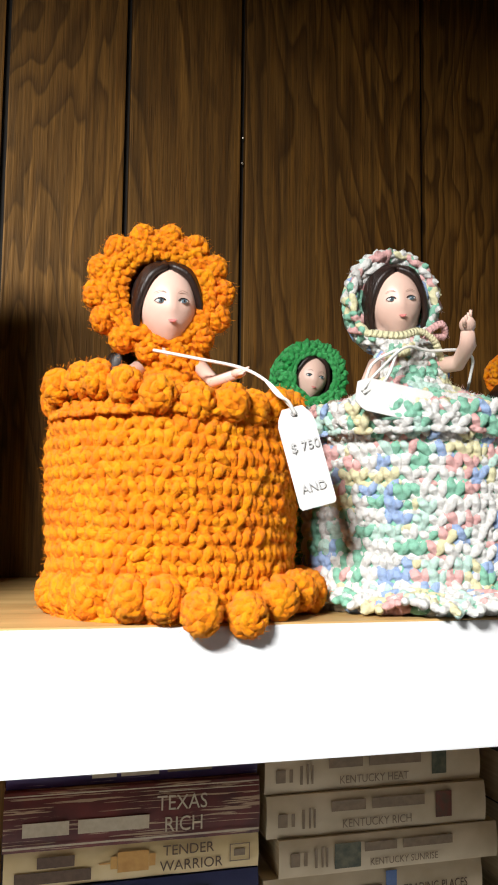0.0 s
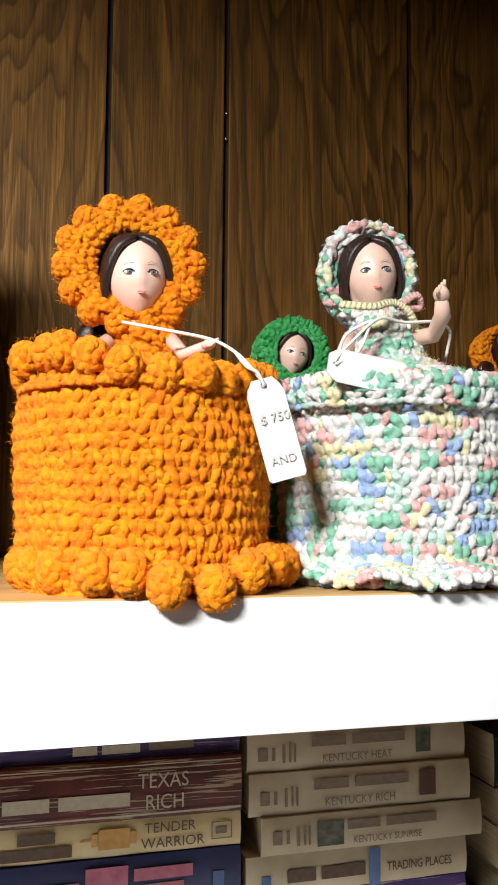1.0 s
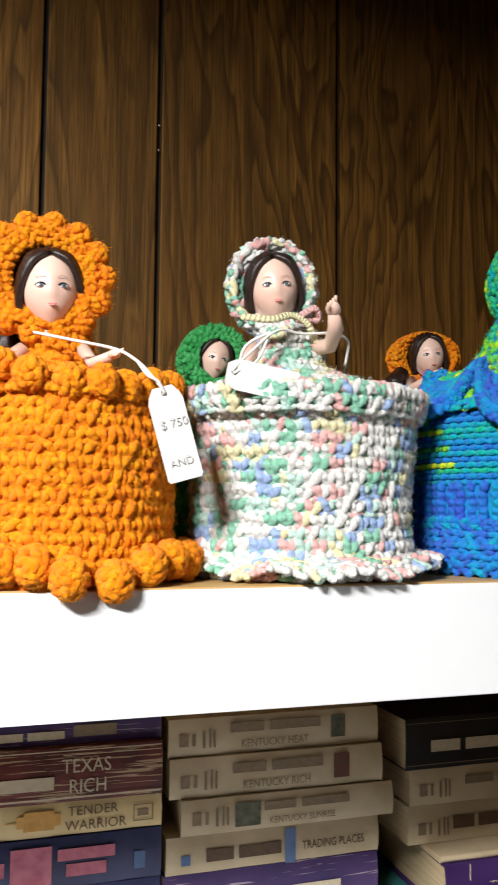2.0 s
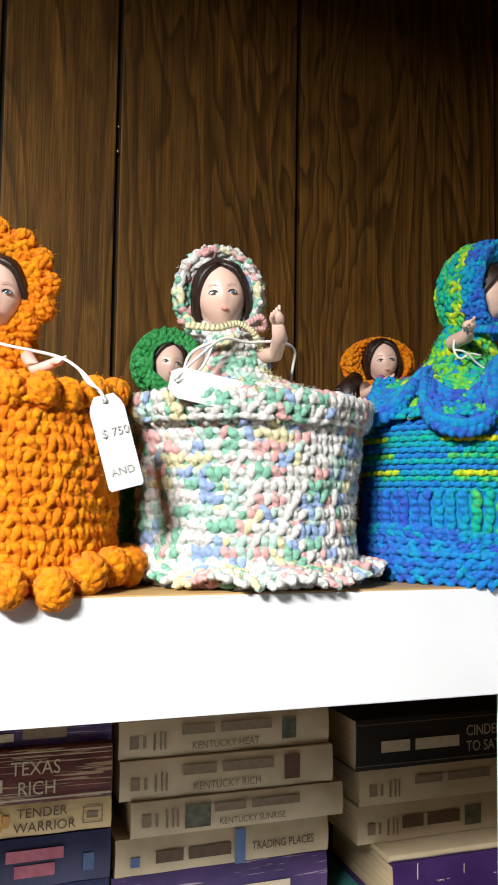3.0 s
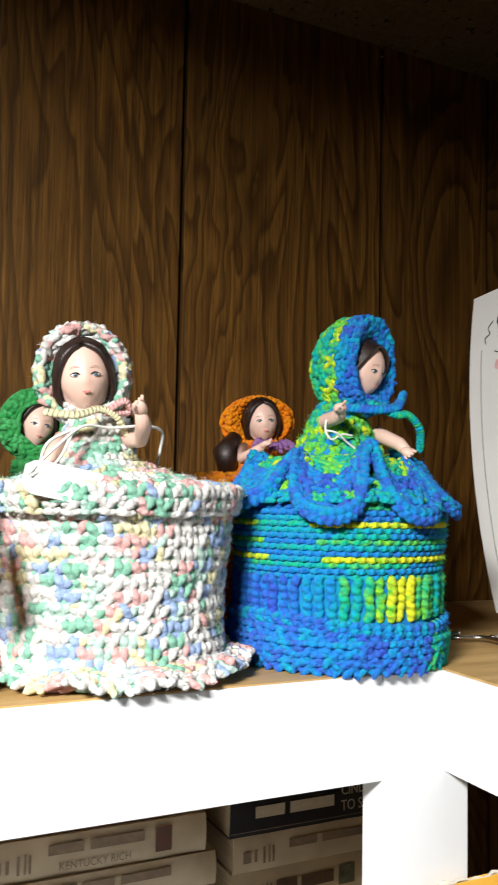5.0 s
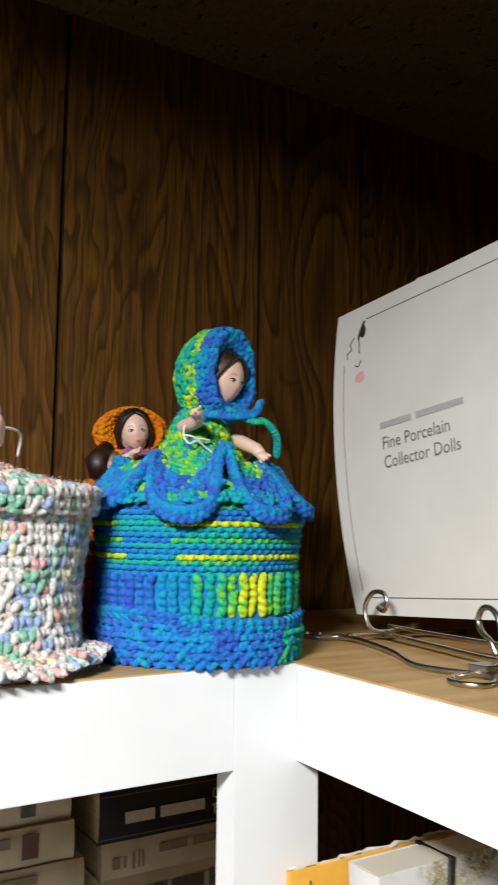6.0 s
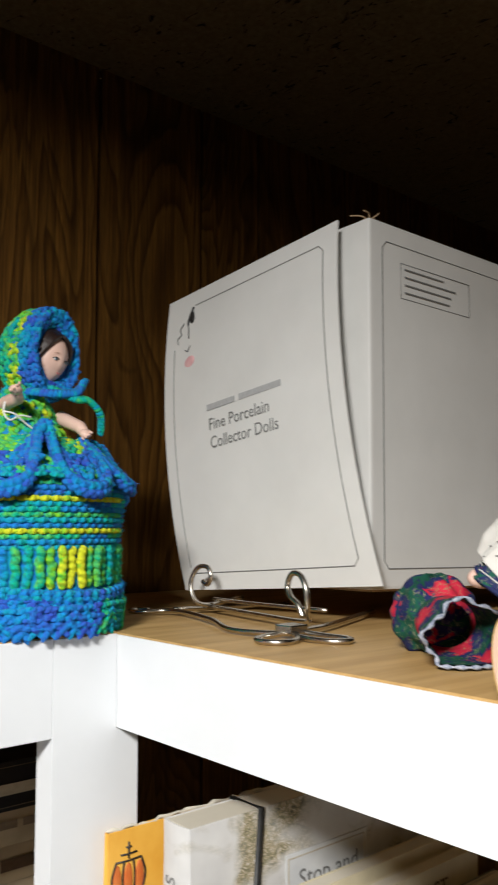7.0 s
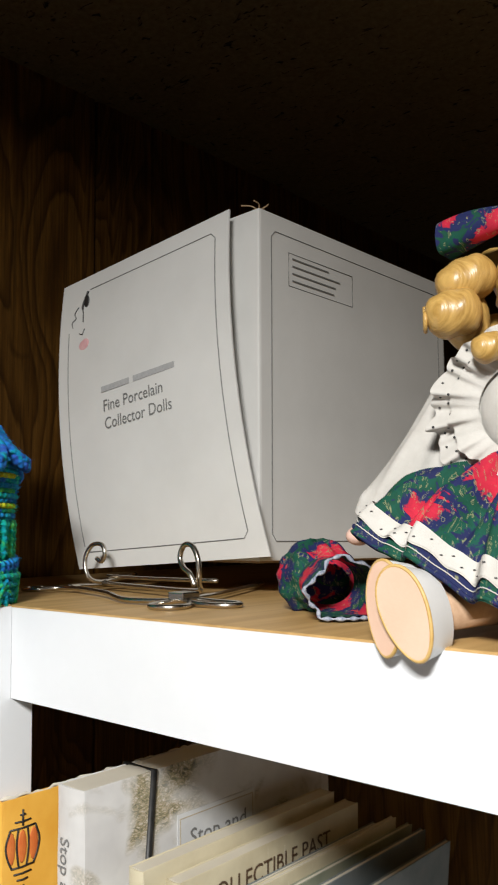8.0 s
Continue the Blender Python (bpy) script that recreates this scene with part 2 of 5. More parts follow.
class Geo:
    """Collects vertices, faces and thread attributes for one mesh."""

    def __init__(self):
        self.v, self.f, self.m, self.lobes = [], [], [], []

    def add(self, verts, faces, mat=0):
        o = len(self.v)
        self.v += [tuple(p) for p in verts]
        self.f += [tuple(i + o for i in f) for f in faces]
        self.m += [mat] * len(faces)
        return self

    def box(self, lo, hi, mat=0, bev=0.0, turn=None):
        """A box with chamfered edges."""
        bm = bmesh.new()
        bmesh.ops.create_cube(bm, size=1)
        for p in bm.verts:
            p.co = Vector([(a + b) / 2 + (b - a) * c for a, b, c in zip(lo, hi, p.co)])
        if bev:
            bmesh.ops.bevel(bm, geom=bm.edges[:], offset=bev, segments=2, affect="EDGES", profile=0.7)
        if turn:
            bm.transform(turn)
        bm.verts.index_update()
        self.add([p.co[:] for p in bm.verts], [[q.index for q in f.verts] for f in bm.faces], mat)
        bm.free()
        return self

    def grid(self, fn, nu, nv, mat=0, wrap=False):
        cu = nu if wrap else nu + 1
        vs = [fn(i / nu, j / nv) for j in range(nv + 1) for i in range(cu)]
        fs = [(j * cu + i, j * cu + (i + 1) % cu, (j + 1) * cu + (i + 1) % cu, (j + 1) * cu + i) for j in range(nv) for i in range(nu)]
        return self.add(vs, fs, mat)

    def ball(self, centre, radii, mat=0, turn=None, nu=16, nv=10, shape=None):
        c, q = Vector(centre), (turn or Matrix.Identity(3))

        def fn(u, v):
            a, b = u * 2 * math.pi, (v - 0.5) * math.pi * 0.998
            p = Vector((math.cos(a) * math.cos(b), math.sin(a) * math.cos(b), math.sin(b)))
            p = shape(p) if shape else p
            return c + q @ Vector([x * r for x, r in zip(p, radii)])
        return self.grid(fn, nu, nv, mat, True)

    def tube(self, pts, radii, mat=0, n=8, closed=False):
        """A round rod along points, with its ends drawn in."""
        pts = [Vector(p) for p in pts]
        if isinstance(radii, (int, float)):
            radii = [radii] * len(pts)
        rings, up = [], Vector((0.13, 0.31, 0.94))
        for i, p in enumerate(pts):
            a, b = (pts[i - 1], pts[(i + 1) % len(pts)]) if closed else (pts[max(i - 1, 0)], pts[min(i + 1, len(pts) - 1)])
            d = (b - a).normalized()
            s = d.cross(up)
            s = s.normalized() if s.length > 0.05 else d.orthogonal().normalized()
            w = s.cross(d)
            up = w
            rings.append([p + radii[i] * (s * math.cos(k * 2 * math.pi / n) + w * math.sin(k * 2 * math.pi / n)) for k in range(n)])
        vs = [q for r in rings for q in r]
        m = len(rings)
        fs = [(j * n + k, j * n + (k + 1) % n, ((j + 1) % m) * n + (k + 1) % n, ((j + 1) % m) * n + k) for j in range(m if closed else m - 1) for k in range(n)]
        if not closed:
            fs += [tuple(range(n))[::-1], tuple((m - 1) * n + k for k in range(n))]
        return self.add(vs, fs, mat)

    def lobe(self, c, a, n, length, width, tone):
        self.lobes.append((*c, *a, *n, length, width, tone))

    def mesh(self, name, mats, smooth=True, base_tone=0.3):
        v, f, m = self.v, self.f, self.m
        tone, along, swirl = np.full(len(v), base_tone), np.zeros(len(v)), np.zeros((len(v), 3))
        if self.lobes:
            d = np.array(self.lobes)
            c, a, n = d[:, 0:3], d[:, 3:6], d[:, 6:9]
            a /= np.linalg.norm(a, axis=1)[:, None] + 1e-9
            b = np.cross(n, a)
            b /= np.linalg.norm(b, axis=1)[:, None] + 1e-9
            n = np.cross(a, b)
            L, W, tn = d[:, 9, None], d[:, 10, None], d[:, 11]
            ss, rr, S = (-1, -0.68, 0, 0.68, 1), (0.08, 0.8, 1, 0.8, 0.08), 8
            vs, al, sw = [], [], []
            for s, r in zip(ss, rr):
                for k in range(S):
                    t = k * 2 * math.pi / S
                    vs.append(c + a * L * s + W * r * (b * math.cos(t) + n * math.sin(t)) - n * (0.45 * W * s * s))
                    al.append(np.full(len(d), s))
                    sw.append(np.tile((math.sin(t), math.cos(t), 0), (len(d), 1)))
            K = len(ss) * S
            V = np.stack(vs, 1).reshape(-1, 3)
            one = [(j * S + k, j * S + (k + 1) % S, (j + 1) * S + (k + 1) % S, (j + 1) * S + k) for j in range(len(ss) - 1) for k in range(S)]
            F = (np.array(one)[None] + (np.arange(len(d)) * K)[:, None, None] + len(v)).reshape(-1, 4)
            v = list(v) + V.tolist()
            f = list(f) + F.tolist()
            m = list(m) + [0] * len(F)
            tone = np.concatenate([tone, np.repeat(tn, K)])
            along = np.concatenate([along, np.stack(al, 1).reshape(-1)])
            swirl = np.concatenate([swirl, np.stack(sw, 1).reshape(-1, 3)])
            gen = np.random.default_rng(len(d))
            for hair in range(5):
                root = c + n * W * 0.85 + a * L * gen.uniform(-0.9, 0.9, (len(d), 1))
                way = n * gen.uniform(0.15, 0.8, (len(d), 1)) + gen.normal(0, 0.6, (len(d), 3))
                tip = root + way * gen.uniform(0.0008, 0.0021, (len(d), 1))
                wide = np.cross(way, gen.normal(0, 1, (len(d), 3)))
                wide *= 0.00009 / (np.linalg.norm(wide, axis=1)[:, None] + 1e-9)
                mid = (root + tip) / 2 + gen.normal(0, 0.0004, (len(d), 3))
                H = np.stack((root - wide, root + wide, mid + wide, mid - wide, tip), 1).reshape(-1, 3)
                o = len(v) + np.arange(len(d))[:, None] * 5
                f += (o + np.array([[0, 1, 2, 3]])).tolist() + (o + np.array([[3, 2, 4]])).tolist()
                m += [0] * (2 * len(d))
                v += H.tolist()
                tone = np.concatenate([tone, np.repeat(tn, 5)])
                along = np.concatenate([along, np.zeros(len(H))])
                swirl = np.concatenate([swirl, np.zeros((len(H), 3))])
        me = bpy.data.meshes.new(name)
        me.from_pydata([tuple(p) for p in v], [], f)
        for mt in mats:
            me.materials.append(mt)
        if len(mats) > 1:
            me.polygons.foreach_set("material_index", m)
        if smooth:
            me.polygons.foreach_set("use_smooth", [True] * len(f))
        if self.lobes:
            for key, kind, arr, field in (("tone", "FLOAT", tone, "value"), ("along", "FLOAT", along, "value"), ("swirl", "FLOAT_VECTOR", swirl.reshape(-1), "vector")):
                at = me.attributes.new(key, kind, "POINT")
                at.data.foreach_set(field, np.ascontiguousarray(arr, dtype=np.float32))
        me.update()
        return me


def part(name, geo, mats, parent=None, label="", smooth=True):
    mats = mats if isinstance(mats, (list, tuple)) else [mats]
    ob = new(name, geo.mesh(name, mats, smooth))
    if parent is not None:
        ob.parent = parent
    if label:
        tagged(ob, label)
    return ob


def thing(name, place, label, category, group=""):
    ob = new(name)
    ob.location = place
    ob.empty_display_size = 0.01
    return tagged(ob, label, category, group)


def structure(name, geo, mats, smooth=False, label=""):
    return tagged(part(name, geo, mats, None, label, smooth), kind="structure")


def words(name, text, size, m, mat, parent, label="", wide=1.0):
    """Flat lettering, its baseline's left end at m, reading along m's x axis."""
    c = bpy.data.curves.new(name, "FONT")
    c.body, c.size, c.extrude, c.resolution_u = text, size, 0.00008, 3
    c.materials.append(mat)
    ob = new(name, c)
    ob.parent = parent
    ob.matrix_basis = m @ Matrix.Diagonal((wide, 1, 1, 1))
    if label:
        tagged(ob, label)
    return ob


def bars(name, spans, m, mat, parent, label=""):
    """Thin printed bars (x0, y0, x1, y1) in the plane of m."""
    g = Geo()
    for x0, y0, x1, y1 in spans:
        g.box((x0, y0, -0.0001), (x1, y1, 0.00012), 0, 0, m)
    return part(name, g, mat, parent, label, False)


# ---- the room ----
WALL_Y, CEIL, SIDE_X = 0.315, 2.197, 1.75
back = structure("wall_north", Geo().box((-2.2, WALL_Y + 0.006, 0), (SIDE_X, WALL_Y + 0.1, CEIL)), GROOVE)
GROOVES = [-0.94, -0.79, -0.56, -0.437, -0.3368, -0.2347, -0.0591, 0.1691, 0.317, 0.413, 0.585, 0.74, 0.86, 1.05, 1.3, 1.52]
for a, b in zip(GROOVES, GROOVES[1:] + [SIDE_X]):
    w = (b - a) / 2 - 0.0022
    plank = part("plank", Geo().box((-w, 0, -0.9), (w, 0.012, CEIL - 1.8), 0, 0.0012), PANEL, back, smooth=False)
    plank.location = ((a + b) / 2, WALL_Y, 1.8)
side = structure("wall_east", Geo().box((SIDE_X, -2.6, 0), (SIDE_X + 0.1, WALL_Y + 0.1, CEIL)), GROOVE)
for k in range(8):
    y = 0.31 - 0.2 * k
    part("plank", Geo().box((SIDE_X - 0.008, y - 0.198, 0.9), (SIDE_X + 0.004, y - 0.002, CEIL), 0, 0.0012), PANEL, side, smooth=False)
structure("wall_south", Geo().box((-2.2, -2.7, 0), (SIDE_X, -2.6, CEIL)), PLASTER)
structure("wall_west", Geo().box((-2.3, -2.7, 0), (-2.2, WALL_Y + 0.1, CEIL)), PLASTER)
structure("floor", Geo().box((-2.3, -2.7, -0.1), (SIDE_X + 0.1, WALL_Y + 0.1, 0)), CARPET)
ceil = Geo()
for i in range(-2, 2):
    for j in range(-2, 1):
        x0, y0 = 0.772 - 1.22 + i * 1.22, 0.93 - 1.22 + j * 1.22
        ceil.box((x0 + 0.001, y0 + 0.001, CEIL), (x0 + 1.219, y0 + 1.219, CEIL + 0.02), 0, 0.002)
ceil.box((-2.3, -2.8, CEIL + 0.012), (2.0, 1.0, CEIL + 0.05))
structure("ceiling", ceil, ceil_mat)

for x, z in ((-0.2347, 1.962), (-0.2343, 1.985), (0.1691, 2.186)):
    part("nail", Geo().ball((x, WALL_Y + 0.001, z), (0.0016, 0.0012, 0.0016), 0, None, 8, 6), STEEL, back)

# ---- the two white shelf units ----
unit = tagged(new("bookcase"), "white painted wooden bookcase with a tan top board", "bookcase")
part("rail", Geo().box((-1.3, 0, 1.5388), (-0.0464, 0.019, 1.5996), 0, 0.0008), WHITE, unit, smooth=False)
part("top_board", Geo().box((-1.3, 0.0012, 1.580), (0, WALL_Y - 0.001, 1.6005), 0, 0.0008), TAN, unit, "tan wooden board")
part("post", Geo().box((-0.0463, -0.0004, 1.5383), (-0.0003, 0.0198, 1.5990), 0, 0.0002).box((-0.0463, -0.0004, 0.0), (0.0165, 0.0198, 1.5384), 0, 0.0002), WHITE, unit, smooth=False)
part("lower_board", Geo().box((-1.3, 0.019, 1.285), (0.0, WALL_Y - 0.001, 1.303), 0, 0.001), WHITE, unit, smooth=False)
part("lower_rail", Geo().box((-1.3, 0, 1.25), (-0.0465, 0.0185, 1.303), 0, 0.001), WHITE, unit, smooth=False)
# unseen board added at the far left; casts the level-topped shadow on the wall
part("upper_front", Geo().box((-1.3, 0.0, 1.6012), (-0.517, 0.018, 1.925), 0, 0.001), PANEL, unit, "unseen wooden board that shades the wall", False)
unit2 = tagged(new("bookcase"), "white painted wooden bookcase turning the corner", "bookcase")
unit2.rotation_euler = (0, 0, radians(-1.81))
part("rail", Geo().box((0, -1.3, 1.5388), (0.019, 0.0003, 1.5983), 0, 0.0004), WHITE, unit2, smooth=False)
part("top_board", Geo().box((0.0012, -1.3, 1.580), (0.8, 0.286, 1.5995), 0, 0.0008), TAN, unit2, "tan wooden board")
part("back_panel", Geo().box((0.44, -1.3, 0.9), (0.452, 0.28, 1.579), 0, 0.001), PANEL, unit2, smooth=False)
part("lower_board", Geo().box((0.019, -1.3, 1.22), (0.439, 0.28, 1.238), 0, 0.001), WHITE, unit2, smooth=False)

# ---- crocheted covers ----
rng = random.Random(4)


def crochet(g, fn, u_rows, n, width, tone, mixing=0.0, fat=1.0, slant=0.6):
    """Rows of paired, slanting loops over the surface fn(u, v)."""
    for j, v in enumerate(u_rows):
        count = n(v) if callable(n) else n
        for i in range(count):
            u = (i + 0.5 * (j % 2) + rng.uniform(-0.1, 0.1)) / count
            vv = v + rng.uniform(-0.009, 0.009) + 0.008 * math.sin(u * 19 + j * 0.7)
            p = Vector(fn(u, vv))
            tu = (Vector(fn(u + 0.004, vv)) - Vector(fn(u - 0.004, vv))).normalized()
            tv = (Vector(fn(u, vv + 0.01)) - Vector(fn(u, vv - 0.01))).normalized()
            nn = tu.cross(tv).normalized()
            tn = tone(u, v, i, j)
            w = width * fat * rng.uniform(0.9, 1.1)
            for s in (-1, 1):
                tn = tone(u, v, i, j) if rng.random() < mixing else tn
                a = (tu * slant * s * rng.uniform(0.5, 1.4) + tv * rng.uniform(0.7, 1.0) + tu * rng.uniform(-0.25, 0.25)).normalized()
                if s < 0:
                    g.lobe(p - tv * w * 0.48 - nn * w * 0.06, tu + tv * rng.uniform(-0.3, 0.3), nn, w * 0.62, w * 0.24, min(1, max(0, tn + rng.uniform(-0.04, 0.04))))
                c = p + tu * s * w * rng.uniform(0.19, 0.26) + tv * w * rng.uniform(-0.06, 0.06) + nn * w * rng.uniform(-0.06, 0.1)
                g.lobe(c, a, nn, w * rng.uniform(0.55, 0.66), w * rng.uniform(0.235, 0.285), min(1, max(0, tn + rng.uniform(-0.04, 0.04))))


def bobble(cover, mat, c, n, r, tone, count=13):
    count = int(count * 1.5)
    """A puff stitch, a part of its own: a little bunch of loops."""
    g = Geo()
    c, n = Vector(c), Vector(n).normalized()
    s = n.orthogonal().normalized()
    w = n.cross(s)
    for k in range(count):
        h = 1 - 1.25 * (k + 0.5) / count
        q = math.sqrt(max(0, 1 - h * h))
        ang = k * 2.4 + rng.random() * 0.5
        d = n * h + (s * math.cos(ang) + w * math.sin(ang)) * q
        a = d.cross(Vector((rng.gauss(0, 1), rng.gauss(0, 1), rng.gauss(0, 1)))).normalized()
        g.lobe(c + Vector((d.x, d.y, d.z * 1.15)) * r * 0.74, a, d, r * 0.62, r * 0.29, tone() if callable(tone) else tone)
    g.ball(c, (r * 0.75,) * 3, nu=8, nv=6)
    return part("puff", g, mat, cover)


def profile(centre, stops, wob=0.0, seed=0.0):
    """A surface of revolution through (z, radius) stops, a little out of round."""
    cx, cy = centre

    def fn(u, v):
        x = min(max(v, 0), 1) * (len(stops) - 1)
        k = min(int(x), len(stops) - 2)
        f = x - k
        z = stops[k][0] * (1 - f) + stops[k + 1][0] * f
        r = stops[k][1] * (1 - f) + stops[k + 1][1] * f
        a = u * 2 * math.pi
        r *= 1 + wob * math.sin(2 * a + seed) + wob * 0.6 * math.sin(3 * a + 2 * seed + 4 * v)
        return (cx + r * math.cos(a), cy + r * math.sin(a), z)
    return fn


def evenly(n, lo=0.02, hi=0.98):
    return [lo + (hi - lo) * i / max(n - 1, 1) for i in range(n)]


def backing(g, fn, nu=72, nv=20, lift=-0.0002):
    """The close fabric behind the loops, just proud of their middles."""
    def under(u, v):
        p = Vector(fn(u, v))
        tu = Vector(fn(u + 0.004, v)) - Vector(fn(u - 0.004, v))
        tv = Vector(fn(u, min(v + 0.01, 1))) - Vector(fn(u, max(v - 0.01, 0)))
        n = tu.cross(tv)
        n = n.normalized() if n.length > 1e-9 else Vector((0, 0, 0))
        return p + n * (lift + 0.0004 * math.sin(u * 290) * math.sin(v * 60))
    g.grid(under, nu, nv, 0, True)


def orange_tone(*a):
    return rng.random()


def pastel_tone_maker():
    """Short colour runs along each row, some carried up into the next row."""
    last = {}

    def fn(u, v, i, j):
        t = rng.random()
        x = rng.random()
        if x < 0.2:
            t = last.get("row", t)
        elif x < 0.3:
            t = last.get((round(u * 46), j - 1), t)
        last["row"] = last[(round(u * 46), j)] = t
        return t
    return fn


def curve(pts, n=6):
    """Points on a smooth line through the given ones."""
    pts = [Vector(p) for p in pts]
    q = [2 * pts[0] - pts[1]] + pts + [2 * pts[-1] - pts[-2]]
    out = []
    for i in range(1, len(q) - 2):
        for k in range(n):
            t = k / n
            a, b, c, d = q[i - 1:i + 3]
            out.append(0.5 * (2 * b + (c - a) * t + (2 * a - 5 * b + 4 * c - d) * t * t + (3 * b - a - 3 * c + d) * t ** 3))
    return out + [pts[-1]]


def frame_of(centre, facing, tilt=0.0):
    """A head's own axes: x to its left as it faces -y, turned by facing and leaning by tilt degrees."""
    return Matrix.Translation(centre) @ pose(0, 0, 0, 0, 0, facing) @ pose(0, 0, 0, 0, tilt, 0)


def doll(name, label, m, scale, chest, arms, tail=None, hair_low=-0.2):
    """A small plastic doll: head, hair, neck, chest and arms in one mesh."""
    g = Geo()
    q = m.to_3x3()
    at = lambda x, y, z: m @ (Vector((x, y, z)) * scale)

    def skull(p):
        x, y, z = p
        if y < 0:
            k = max(0, -z)
            x *= 1 - 0.42 * k * k
            y *= 1 - 0.1 * k
            y -= 0.075 * math.exp(-((x / 0.1) ** 2 + ((z + 0.24) / 0.12) ** 2)) + 0.04 * math.exp(-((x / 0.09) ** 2 + ((z + 0.05) / 0.2) ** 2))
            y += 0.055 * math.exp(-(((abs(x) - 0.36) / 0.2) ** 2 + ((z - 0.02) / 0.14) ** 2))
            y -= 0.06 * math.exp(-((x / 0.2) ** 2 + ((z + 0.55) / 0.1) ** 2))
        return Vector((x, y, z))
    g.ball(at(0, 0, 0), (0.77 * scale, 0.85 * scale, 1.07 * scale), 0, q, 40, 30, skull)
    g.tube([at(0, 0.1, -0.7), at(0, 0.1, -1.35)], [0.33 * scale, 0.38 * scale], 0, 12)

    def hair(p):
        x, y, z = p
        lump = 1.09 + 0.03 * math.sin(9 * math.atan2(x, y) + 3 * z)
        cut = max(0.0, min(1.0, (-y - 0.30 + 0.25 * abs(x) + 0.22 * (0.55 - z)) * 4)) if z < 0.66 else 0.0
        if cut > 0 and abs(x) < 0.93:
            lump = 1.09 - 0.3 * cut
        return Vector((x * lump, y * lump, z * lump))
    g.ball(at(0, 0.08, 0.05), (0.85 * scale, 0.86 * scale, 1.05 * scale), 1, q, 48, 32, hair)
    for sgn in (-1, 1):
        for k in range(5):
            o = 0.05 * k
            g.tube(curve([at(0.03 * sgn, -0.56 + 1.8 * o, 0.93 + 0.5 * o), at((0.46 + 0.3 * o) * sgn, -0.63 + 1.3 * o, 0.66 + 0.9 * o), at((0.72 + 0.3 * o) * sgn, -0.48 + o, 0.15 + 0.5 * o), at((0.82 + 0.2 * o) * sgn, -0.2 + o, -0.4), at((0.68 + 0.3 * o) * sgn, 0.0 + o, -0.98)], 4),
                   [0.06 * scale] + [0.1 * scale] * 14 + [0.05 * scale] * 2, 1, 7)
        ex, ez = 0.29 * sgn, -0.04
        g.ball(at(ex, -0.77, ez), (0.12 * scale, 0.033 * scale, 0.052 * scale), 2, q, 12, 8)
        g.ball(at(ex + 0.01, -0.79, ez), (0.072 * scale, 0.03 * scale, 0.056 * scale), 5, q, 12, 8)
        g.ball(at(ex + 0.01, -0.808, ez), (0.036 * scale, 0.015 * scale, 0.036 * scale), 3, q, 8, 6)
        g.tube(curve([at(0.155 * sgn, -0.815, ez + 0.005), at(0.23 * sgn, -0.815, ez + 0.055), at(0.33 * sgn, -0.795, ez + 0.06), at(0.44 * sgn, -0.735, ez + 0.005)], 3),
               [0.012 * scale] + [0.022 * scale] * 8 + [0.01 * scale], 3, 5)
        g.tube(curve([at(0.14 * sgn, -0.838, 0.16), at(0.27 * sgn, -0.818, 0.215), at(0.44 * sgn, -0.735, 0.17)], 3), [0.003 * scale] + [0.007 * scale] * 5 + [0.002 * scale], 6, 5)
        g.ball(at(0.05 * sgn, -0.785, -0.515), (0.075 * scale, 0.02 * scale, 0.02 * scale), 4, q, 10, 8)
    g.ball(at(0, -0.785, -0.55), (0.085 * scale, 0.02 * scale, 0.024 * scale), 4, q, 10, 8)
    if tail:
        g.tube(tail[0], tail[1], 1, 10)
    g.ball(chest[0], chest[1], 0, None, 16, 12)
    for pts, r in arms:
        pts = [Vector(p) for p in pts]
        g.tube(pts, [r * 1.15] + [r] * (len(pts) - 2) + [r * 0.72], 0, 10)
        d = (pts[-1] - pts[-2]).normalized()
        s = d.orthogonal().normalized()
        g.ball(pts[-1] + d * r * 0.4, (r * 0.95, r * 0.7, r * 1.2), 0, d.to_track_quat("Z", "Y").to_matrix(), 10, 8)
        for k in range(4):
            o = s * (k - 1.5) * r * 0.42
            g.tube([pts[-1] + d * r * 0.7 + o, pts[-1] + d * r * 1.9 + o * 1.3], [r * 0.27, r * 0.17], 0, 6)
    return tagged(part(name, g, [VINYL, HAIR, EYE_WHITE, EYE_DARK, LIPS, IRIS, BROW]), label, "doll", "crochet dolls")


def bonnet_fn(m, stops):
    """A hood round a head: stops of (depth, radius_x, radius_z) from the brim backwards."""
    def fn(u, v):
        x = min(max(v, 0), 1) * (len(stops) - 1)
        k = min(int(x), len(stops) - 2)
        f = x - k
        d, rx, rz = [stops[k][i] * (1 - f) + stops[k + 1][i] * f for i in range(3)]
        a = u * 2 * math.pi
        return tuple(m @ Vector((rx * math.cos(a), d, rz * math.sin(a))))
    return fn


# the orange cover
OC = (-0.337, 0.062)
cover = thing("toilet_roll_cover", (0, 0, 0), "orange crocheted toilet roll cover with puffed ruffles", "cover", "crocheted covers")
fn = profile(OC, [(1.604, 0.0605), (1.625, 0.0605), (1.65, 0.0615), (1.675, 0.0625), (1.699, 0.0605)], 0.015, 1.0)
g = Geo()
crochet(g, fn, evenly(14), 50, 0.0085, orange_tone, fat=1.12, slant=0.55)
backing(g, fn, 120, 30)
part("skirt", g, ORANGE, cover)
g = Geo()
topf = profile(OC, [(1.698, 0.062), (1.706, 0.048), (1.712, 0.03), (1.716, 0.02), (1.725, 0.0175), (1.733, 0.0165), (1.74, 0.012)], 0.02)
